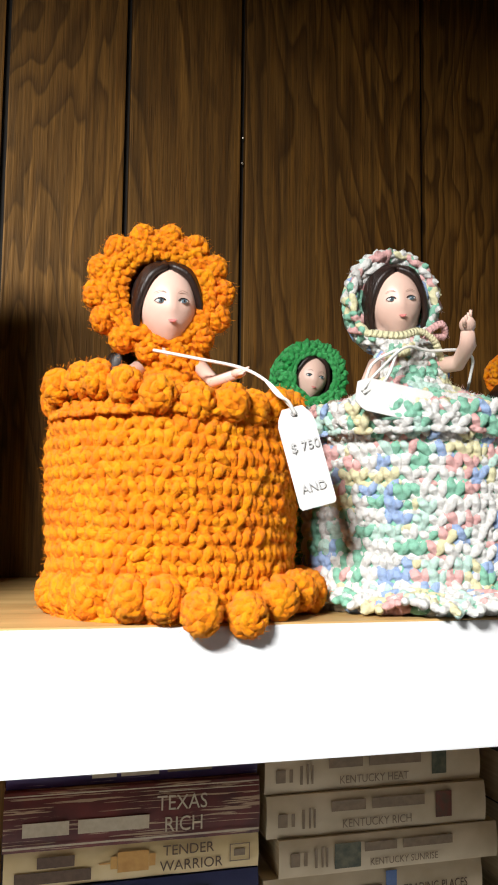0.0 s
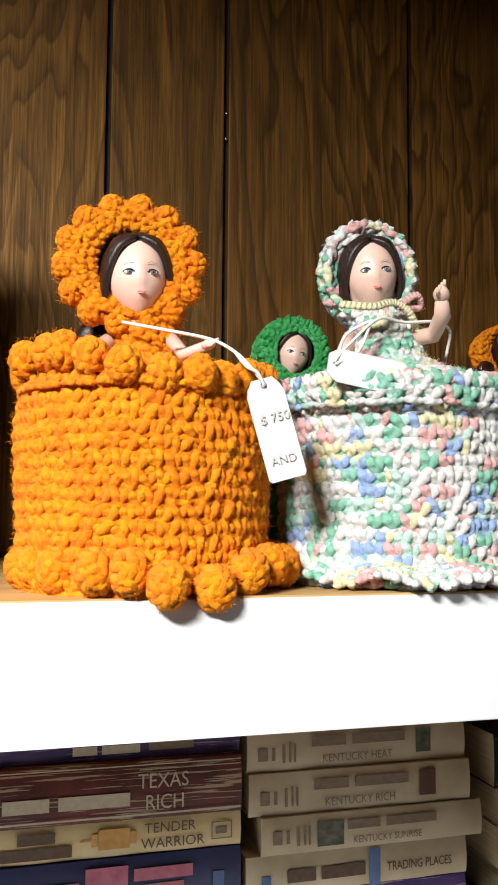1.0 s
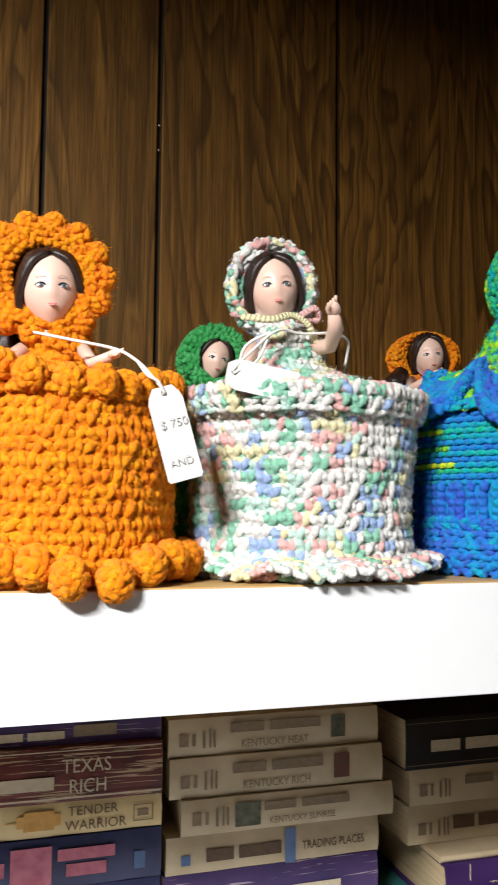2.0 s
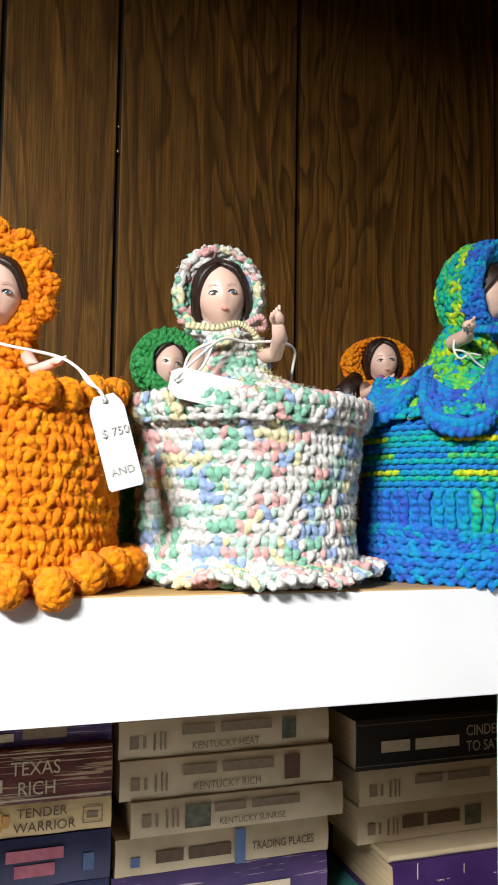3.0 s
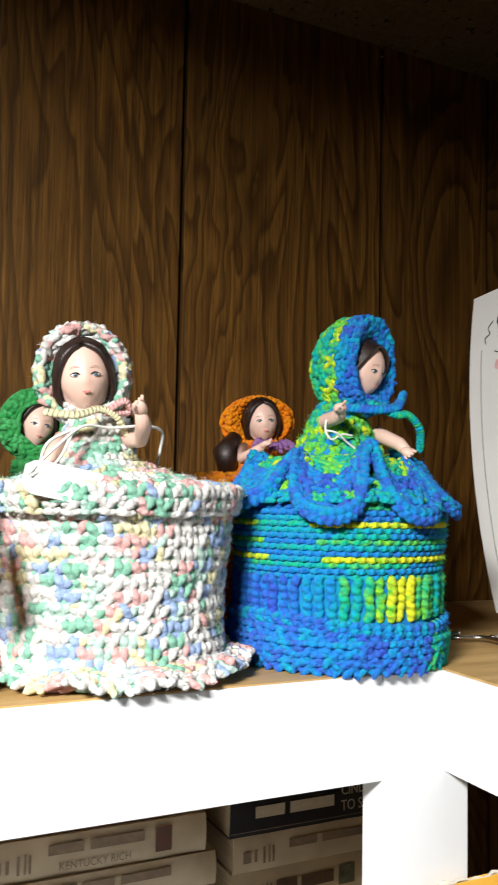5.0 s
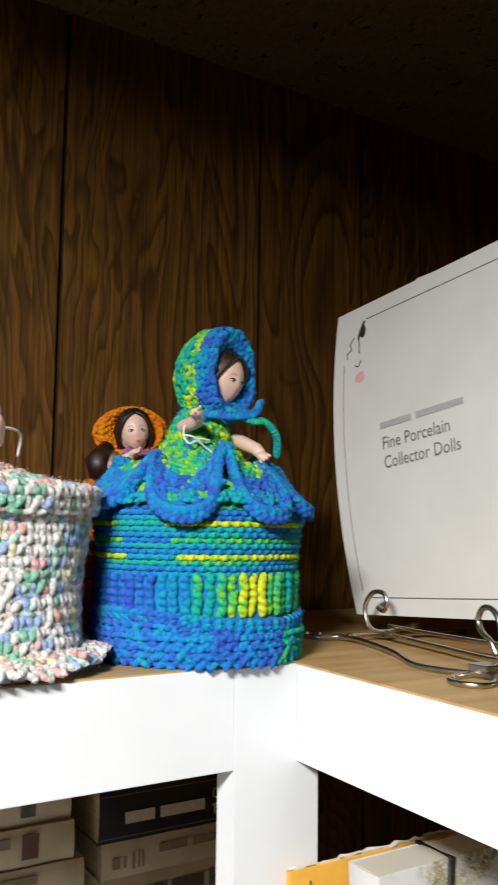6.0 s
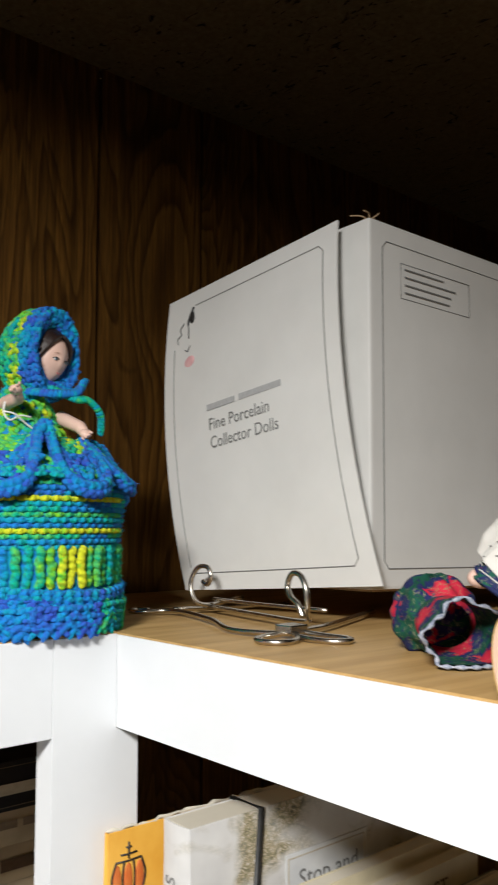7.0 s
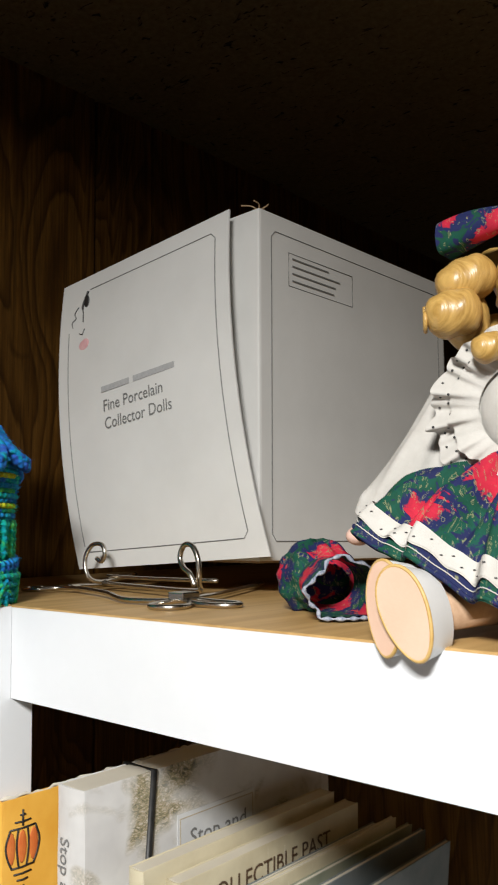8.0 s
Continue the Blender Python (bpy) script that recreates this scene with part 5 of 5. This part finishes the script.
for h, w in ((0.02, 0.002), (0.016, 0.006), (0.012, 0.0095), (-0.012, 0.0085), (-0.016, 0.0065), (-0.02, 0.004), (-0.024, 0.0015)):
    g.tube([FRONT @ Vector((0.017 - w, -0.031 + h, 0)), FRONT @ Vector((0.017, -0.0315 + h, 0)), FRONT @ Vector((0.017 + w, -0.031 + h, 0))], 0.0006, 0, 5)
for w in (-0.0125, -0.0045, 0.0045, 0.0125):
    g.tube(curve([FRONT @ Vector((0.017 + w * 0.75, -0.019, 0)), FRONT @ Vector((0.017 + w, -0.028, 0)), FRONT @ Vector((0.017 + w * 0.9, -0.036, 0)), FRONT @ Vector((0.017 + w * 0.65, -0.043, 0))]), 0.0007, 0, 5)
g.tube([FRONT @ Vector((0.017, -0.008, 0)), FRONT @ Vector((0.017, -0.018, 0))], 0.0007, 0, 5)
part("emblem", g, BLACKINK, b, "black lantern outline")
g = Geo()
for w in (-0.0085, 0, 0.0085):
    g.ball(FRONT @ Vector((0.017 + w, -0.031, -0.0003)), (0.0105, 0.0034, 0.0005), 0, None, 12, 8)
part("emblem_fill", g, mottled("red_lantern_print", (0.62, 0.13, 0.03), (0.7, 0.22, 0.05), 100, 0.5), b, "red lantern panels")
g = Geo()
ragged = [Vector((-0.0006 + rng.uniform(-0.001, 0.0012), 0.002 + 0.0045 * k, 0.002 + rng.uniform(-0.0008, 0.001))) for k in range(40)]
g.tube(ragged, [rng.uniform(0.0006, 0.0019) for k in range(40)], 0, 6)
part("torn_edge", g, WHITEPAGES, b, "torn pale paper edge")
upright(0.03, -0.03, 1.482, 0.225, 0.0014, 0.2, SLATE, "thin dark folder between upright books", page=WHITEPAGES)
b = upright(0.006, -0.0425, 1.4905, 0.235, 0.027, 0.252, BLOOM, "pale boxed book printed with meadow flowers, black elastic band", ink=INK, page=WHITEPAGES,
            lines=[("Stop and", 0.03, 0.006, 0.0125, 1.0)])
g = Geo()
g.tube([(-0.0006, 0.058, 0.0275), (-0.0008, 0.058, -0.0005), (0.236, 0.05, -0.0005), (0.236, 0.05, 0.0278), (0.12, 0.046, 0.0278)], 0.0024, 0, 6, True)
part("elastic_band", g, BLACKINK, b, "black elastic band")
FACE = Matrix.Translation((0, 0, 0.0274)) @ Matrix(((0, -1, 0, 0), (1, 0, 0, 0), (0, 0, 1, 0), (0, 0, 0, 1)))
part("label_panel", Geo().box((0.079, -0.084, 0.0), (0.158, -0.034, 0.0004), 0, 0.0, FACE), GREYCARD, b, "pale label panel", False)
bars("label_rule", [(0.081, -0.0375, 0.156, -0.0368), (0.081, -0.0815, 0.156, -0.0808), (0.081, -0.0807, 0.0817, -0.0376), (0.1553, -0.0807, 0.156, -0.0376)], FACE @ Matrix.Translation((0, 0, 0.0005)), PALEINK, b)
words("title", "Stop and", 0.0165, FACE @ Matrix.Translation((0.09, -0.057, 0.0008)), INK, b)
bars("title_bar", [(0.102, -0.075, 0.142, -0.066)], FACE @ Matrix.Translation((0, 0, 0.0005)), INK, b)
upright(0.03, -0.0825, 1.443, 0.21, 0.013, 0.2, OLDCARD, "ragged cream book with loose pages standing upright", 1.5, page=WHITEPAGES)
b = upright(0.047, -0.0975, 1.4345, 0.21, 0.012, 0.195, OLDCARD, "old cream book with brown lettering and torn wrapper", 2.0, ink=BROWNINK, page=WHITEPAGES)
words("title", "COLLECTIBLE PAST", 0.0165, Matrix.Translation((0, 0, 0.0126)) @ Matrix(((0, -1, 0, 0), (1, 0, 0, 0), (0, 0, 1, 0), (0, 0, 0, 1))) @ Matrix.Translation((0.022, -0.0215, 0)), BROWNINK, b, wide=0.95)
bars("stripe", [(0.08, -0.05, 0.188, -0.029)], Matrix.Translation((0, 0, 0.0122)) @ Matrix(((0, -1, 0, 0), (1, 0, 0, 0), (0, 0, 1, 0), (0, 0, 0, 1))), mottled("lime_print", (0.4, 0.42, 0.1), (0.5, 0.5, 0.2), 90, 0.6), b)
tagged(part("elastic_cord", Geo().tube(curve([(0.055, -0.079, 1.431), (0.069, -0.079, 1.438), (0.087, -0.079, 1.438), (0.112, -0.079, 1.433), (0.133, -0.079, 1.426)]), 0.0021, 0, 8), BLACKINK), "black elastic cord looped over upright books", "cord")
for k, (y, top, d, mt, txt) in enumerate(((-0.113, 1.4165, 0.225, SLATE, "thin slate grey booklet standing upright"), (-0.1205, 1.4185, 0.24, OLDCARD, "thin cream booklet standing upright"),
                                          (-0.129, 1.4125, 0.25, OLIVE, "thin olive booklet standing upright"), (-0.141, 1.411, 0.25, SLATE, "thin grey booklet with worn edges"), (-0.157, 1.4035, 0.26, SLATE, "thin dark booklet standing upright"))):
    upright(0.032, y, top, 0.195, 0.0045, d, mt, txt, 2.5 + k, page=WHITEPAGES)

# ---- the seated porcelain doll and the cloth pouch ----
floral, _t, _b = material("floral_print_cotton", 0.8, spec=0.2)
_v = coords(_t)
_vo = node(_t, "ShaderNodeTexVoronoi", Scale=33.0)
_t.links.new(_v, _vo.inputs["Vector"])
_warp = noise_tex(_t, _v, 75.0, 3.0, 0.6, 1.5)
_sel = math_node(_t, "ADD", _vo.outputs["Distance"], math_node(_t, "MULTIPLY", math_node(_t, "SUBTRACT", _warp, 0.5), 0.9))
_c1 = ramp(_t, _sel, [(0.0, (0.62, 0.03, 0.06)), (0.34, (0.42, 0.015, 0.04)), (0.38, (0.012, 0.018, 0.075)), (0.5, (0.015, 0.02, 0.085)), (0.53, (0.008, 0.06, 0.035)), (0.7, (0.008, 0.075, 0.05)), (0.74, (0.015, 0.02, 0.075))]).outputs[0]
_st = node(_t, "ShaderNodeTexNoise", Scale=60.0, Detail=2.0, Distortion=4.0)
_t.links.new(coords(_t, (1, 2.6, 1)), _st.inputs["Vector"])
_f = ramp(_t, _st.outputs["Fac"], [(0.6, (0, 0, 0)), (0.63, (1, 1, 1)), (0.66, (0, 0, 0))]).outputs[0]
_t.links.new(mix(_t, _c1, (0.24, 0.25, 0.13), _f), _b.inputs["Base Color"])
bump(_t, _b, noise_tex(_t, _v, 1400.0, 2.0), 0.3, 0.0004)
COTTON = mottled("white_eyelet_cotton", (0.5, 0.48, 0.44), (0.6, 0.58, 0.54), 60, 0.85, 0.2, 1200, 0.4)
BLOND = mottled("golden_doll_curls", (0.36, 0.2, 0.045), (0.66, 0.42, 0.13), 700, 0.34, 0.6, 1300, 0.5, (1, 0.1, 0.1))
SOLE = mottled("peach_shoe_sole", (0.7, 0.46, 0.33), (0.75, 0.52, 0.39), 40, 0.55)
SHOE = mottled("white_shoe_vinyl", (0.72, 0.71, 0.69), (0.78, 0.77, 0.75), 40, 0.3)
GILT = mottled("gilt_shoe_edge", (0.5, 0.3, 0.08), (0.62, 0.42, 0.16), 200, 0.5)
STOCKING = mottled("tan_stocking", (0.4, 0.25, 0.15), (0.5, 0.33, 0.21), 300, 0.8)
DC = Vector((0.062, -0.350, 1.6))
g = Geo()
WAIST = curve([(0.075, -0.318, 1.672), (0.05, -0.312, 1.6715), (0.04, -0.33, 1.677), (0.038, -0.35, 1.678), (0.045, -0.375, 1.677), (0.07, -0.382, 1.677)], 12)
HEM = curve([(0.085, -0.262, 1.645), (0.04, -0.258, 1.646), (0.006, -0.276, 1.6435), (-0.004, -0.312, 1.6325), (-0.006, -0.352, 1.615), (-0.002, -0.4, 1.612), (0.03, -0.44, 1.61), (0.07, -0.45, 1.608)], 12)


def along(line, u):
    x = min(max(u, 0), 1) * (len(line) - 1)
    k = min(int(x), len(line) - 2)
    return line[k].lerp(line[k + 1], x - k)


def skirt(u, v):
    """A gathered skirt, draped forward over the legs and out to the side."""
    p = along(WAIST, u).lerp(along(HEM, u), v)
    p.z += 0.011 * math.sin(v * math.pi) ** 0.8 * (0.7 + 0.3 * math.sin(u * 9))
    fold = math.sin(u * 47 + 1.2 * math.sin(v * 3)) * 0.0062 + math.sin(u * 104 + 2 * v) * 0.0028
    k = 1 - 0.55 * v if v > 0.5 else 0.45 + 0.55 * v
    out = Vector((p.x - 0.075, p.y + 0.35, 0.012)).normalized()
    p += out * fold * k + Vector((0, 0, 0.8 * fold * k))
    p.z = max(p.z, 1.6035)
    return p


g.grid(skirt, 150, 18, 0)
g.grid(lambda u, v: skirt(1 - u, v) - Vector((0, 0, 0.0016)), 150, 18, 0)


def lace(u, v):
    p = skirt(u, 0.83 + 0.11 * v)
    return p + Vector((-0.001, 0, 0.002 + 0.001 * math.sin(u * 130) * v))


g.grid(lace, 240, 4, 1)
g.grid(lambda u, v: lace(1 - u, v) - Vector((0, 0, 0.0008)), 240, 4, 1)
for k in range(60):
    g.ball(lace((k + 0.5) / 60, 0.4 + 0.35 * (k % 2)) + Vector((-0.0002, 0, 0.0002)), (0.0006, 0.0008, 0.0003), 8, None, 8, 6)
g.tube([skirt(i / 110, 1.0) for i in range(111)], 0.0011, 0, 6)
g.tube([skirt(i / 400, 0.965) + Vector((-0.0004, 0, 0.0003 + 0.0002 * (i % 2))) for i in range(401)], 0.0003, 1, 4)
# bodice, bib, sleeves
g.ball(DC + Vector((0.006, 0, 0.105)), (0.03, 0.042, 0.042), 0, None, 24, 16)
g.ball(DC + Vector((-0.012, 0.007, 0.1005)), (0.016, 0.027, 0.026), 1, None, 24, 16)


def ruff(u, v):
    """An eyelet frill round the bib, with a scalloped edge."""
    a = u * 2 * math.pi
    w = (math.sin(a * 11 + 1.5 * math.sin(3 * a)) + 0.5 * math.sin(a * 27 + 1)) * 0.0036 * v
    e = v * (1 + 0.12 * abs(math.sin(a * 11)) * v)
    return DC + Vector((-0.022 - 0.003 * v + w, 0.007 + (0.02 + 0.023 * e) * math.cos(a), 0.1005 + (0.02 + 0.018 * e) * math.sin(a) + w * 0.5))


g.grid(ruff, 260, 8, 1, True)
g.grid(lambda u, v: ruff(u, v * 0.55) + Vector((-0.003 - 0.002 * v, 0, 0)), 260, 4, 1, True)
for k in range(36):
    for rr in (0.66, 0.86):
        g.ball(ruff((k + 0.5 * (rr > 0.7)) / 36, rr) + Vector((-0.0004, 0, 0)), (0.0004, 0.0007, 0.0006), 8, None, 8, 6)
for sgn in (-1, 1):
    arm = curve([DC + Vector((0.012, 0.036 * sgn, 0.137)), DC + Vector((0.006, 0.05 * sgn, 0.115)), DC + Vector((0.0, 0.064 * sgn, 0.088)), DC + Vector((-0.006, 0.08 * sgn, 0.062)), DC + Vector((-0.012, 0.091 * sgn, 0.05))], 10)

    def sleeve(u, v, arm=arm):
        """A full sleeve, narrow at the shoulder, with long soft creases."""
        p = along(arm, v)
        a = u * 6.283
        r = 0.009 + 0.0085 * math.sin(min(v * 1.25, 1) * 1.57) - 0.004 * max(0, v - 0.85) / 0.15
        r *= 1 + 0.07 * math.sin(4 * a + 5 * v) + 0.04 * math.sin(9 * a - 8 * v)
        return p + Vector((r * math.cos(a), 0.75 * r * math.sin(a), 0.66 * r * math.sin(a)))
    g.grid(sleeve, 48, 30, 1, True)
    g.ball(arm[-1], (0.0115, 0.009, 0.009), 1, None, 16, 10)
    g.ball(arm[-1] + Vector((-0.013, 0.004 * sgn, -0.006)), (0.008, 0.006, 0.005), 5, None, 14, 10)
g.tube([DC + Vector((0.004, 0, 0.14)), DC + Vector((0.002, 0, 0.165))], [0.013, 0.012], 5, 12)
# head, curls and bow
g.ball(DC + Vector((-0.006, -0.008, 0.152)), (0.027, 0.026, 0.033), 5, None, 28, 20)
g.ball(DC + Vector((0.004, -0.006, 0.162)), (0.03, 0.033, 0.034), 2, None, 40, 28, lambda p: p * (1 + 0.025 * math.sin(26 * math.atan2(p.y, p.z) + 3 * p.x)))


def curl(c, axis, r, length, turns=3.1):
    """A ringlet: a full, tapered barrel of twisted strands."""
    c, axis = Vector(c), Vector(axis).normalized()
    s = axis.orthogonal().normalized()
    w = axis.cross(s)

    def roll(u, v):
        a = u * 6.283
        full = (1 - abs(2 * v - 1) ** 3.2) ** 0.5 if 0 < v < 1 else 0.0
        strand = 1 + 0.035 * math.sin(3 * a + v * turns * 5) + 0.012 * math.sin(v * 75 + 2 * a)
        return c + axis * (length * (v - 0.5)) + (s * math.cos(a) + w * math.sin(a)) * (r * full * strand)
    g.grid(roll, 40, 26, 2, True)


for sgn in (-1, 1):
    curl(DC + Vector((-0.03, 0.036 * sgn - 0.001, 0.1475)), (0.5, -0.85 * sgn, 0.2), 0.0112, 0.027)
    g.tube([DC + Vector((-0.03, 0.036 * sgn, 0.1475)) + Vector((-0.5, 0.85 * sgn, -0.2)) * 0.0125 + Vector((0.85 * sgn, 0.5, 0)) * (0.0065 * k / 20) * math.cos(k * 0.7) + Vector((0, 0, 1)) * (0.0065 * k / 20) * math.sin(k * 0.7) for k in range(21)], 0.0011, 2, 6)
    curl(DC + Vector((-0.02, 0.033 * sgn, 0.165)), (0.6, -0.7 * sgn, 0.45), 0.011, 0.03)
    curl(DC + Vector((-0.012, 0.038 * sgn, 0.150)), (0.3, 0.3 * sgn, 0.9), 0.011, 0.04)
    curl(DC + Vector((0.014, 0.034 * sgn, 0.14)), (0.5, 0.1 * sgn, 0.8), 0.011, 0.034)
    curl(DC + Vector((-0.033, 0.017 * sgn, 0.128)), (0.5, -0.8 * sgn, 0.3), 0.0068, 0.016)
    curl(DC + Vector((0.012, 0.028 * sgn, 0.178)), (0.2, 0.9 * sgn, 0.2), 0.01, 0.03)
    # a bow loop: a flattened, flared tube of cloth from the knot outwards
    loop = lambda u, v, sgn=sgn: DC + Vector((-0.022 + (0.004 + 0.006 * v) * math.cos(u * 6.283), sgn * (0.004 + 0.038 * v), 0.190 + 0.002 * v - 0.006 * v * v + (0.004 + 0.009 * v - 0.004 * v ** 3) * math.sin(u * 6.283) + 0.0012 * math.sin(u * 19) * v))
    g.grid(loop, 40, 10, 0, True)
    g.grid(lambda u, v, loop=loop: loop(u, 1).lerp(sum((loop(k / 8, 1) for k in range(8)), Vector()) / 8 + Vector((0, -0.006 * sgn, 0)), v), 40, 3, 0, True)
# legs and shoes
for sole_c, ankle, up in (((-0.02, -0.3150, 1.6135), (0.016, -0.318, 1.613), 0.42), ((-0.015, -0.3025, 1.6145), (0.02, -0.315, 1.613), 0.1)):
    c, ank = Vector(sole_c), Vector(ankle)
    d = (c - ank).normalized()
    yy = Vector((0, 0, 1)) - d * d.z
    yy = (yy.normalized() * math.cos(up) + d.cross(yy.normalized()) * math.sin(up))
    xx = yy.cross(d)
    q = Matrix((xx, yy, d)).transposed()

    def shoe(t, k):
        a = t * 2 * math.pi
        w = 0.0112 * (1 + 0.16 * math.sin(a)) * k
        return q @ Vector((w * math.cos(a), 0.0195 * math.sin(a) * k, 0))
    g.grid(lambda u, v: c + d * 0.0015 + shoe(u, max(1 - v, 0.001)), 40, 4, 3, True)
    g.tube([c + shoe(i / 40, 1.02) + d * 0.0008 for i in range(40)], 0.0009, 6, 6, True)
    g.grid(lambda u, v: c + shoe(u, 1.04 - 0.12 * v) - d * 0.017 * v, 40, 5, 4, True)
    g.grid(lambda u, v: c - d * (0.017 + 0.006 * math.sin(v * 1.57)) + shoe(u, 0.92 * max(1 - v, 0.001)), 40, 5, 4, True)
    g.tube([ank + (c - ank) * 0.35, ank + (ank - c) * 1.6 + Vector((0, -0.01, 0.006))], [0.0095, 0.013], 7, 14)
    g.ball(c - d * 0.02 + yy * 0.012, (0.006, 0.006, 0.005), 4, None, 12, 8)
tagged(part("porcelain_doll", g, [floral, COTTON, BLOND, SOLE, SHOE, VINYL, GILT, STOCKING, BLACKINK]), "seated doll with blond curls, floral dress and white bib", "doll")
g = Geo()


def pouch(p):
    k = 1 + 0.06 * math.sin(6 * math.atan2(p.y, p.x) + 2 * p.z) + 0.03 * math.sin(11 * math.atan2(p.z, p.x))
    return Vector((p.x * k, p.y * k, max(p.z, -0.8) * k))


g.ball((0.088, -0.19, 1.6185), (0.0245, 0.022, 0.0225), 0, None, 48, 28, pouch)
MOUTH, AXIS = Vector((0.068, -0.212, 1.618)), Vector((-0.62, -0.76, -0.08)).normalized()
ACROSS = AXIS.cross(Vector((0, 0, 1))).normalized()


def mouth(u, v):
    """The open end, a flared and crumpled cuff."""
    a = u * 6.283
    r = 0.015 + 0.004 * v + 0.0016 * v * math.sin(5 * a + 1) + 0.0008 * v * math.sin(13 * a)
    p = MOUTH + AXIS * (0.04 * v + 0.003 * v * math.sin(3 * a)) + ACROSS * r * 1.1 * math.cos(a) + Vector((0, 0, r * 0.92 * math.sin(a)))
    p.z = max(p.z, 1.6015)
    return p


bag = tagged(new("fabric_pouch"), "dark floral cotton pouch lying on the tan shelf", "pouch")
part("body", g, floral, bag)
g = Geo()
g.grid(mouth, 72, 8, 0, True)
g.grid(lambda u, v: MOUTH + AXIS * 0.004 + (mouth(1 - u, v) - MOUTH - AXIS * 0.004) * 0.94, 72, 8, 0, True)
g.tube([mouth(i / 72, 1.0) for i in range(72)], [0.0009 + 0.0005 * math.sin(i * 1.7) for i in range(72)], 1, 6, True)
part("cuff", g, [floral, mottled("frayed_denim_hem", (0.12, 0.15, 0.24), (0.45, 0.47, 0.52), 700, 0.9)], bag, "frayed open cuff")
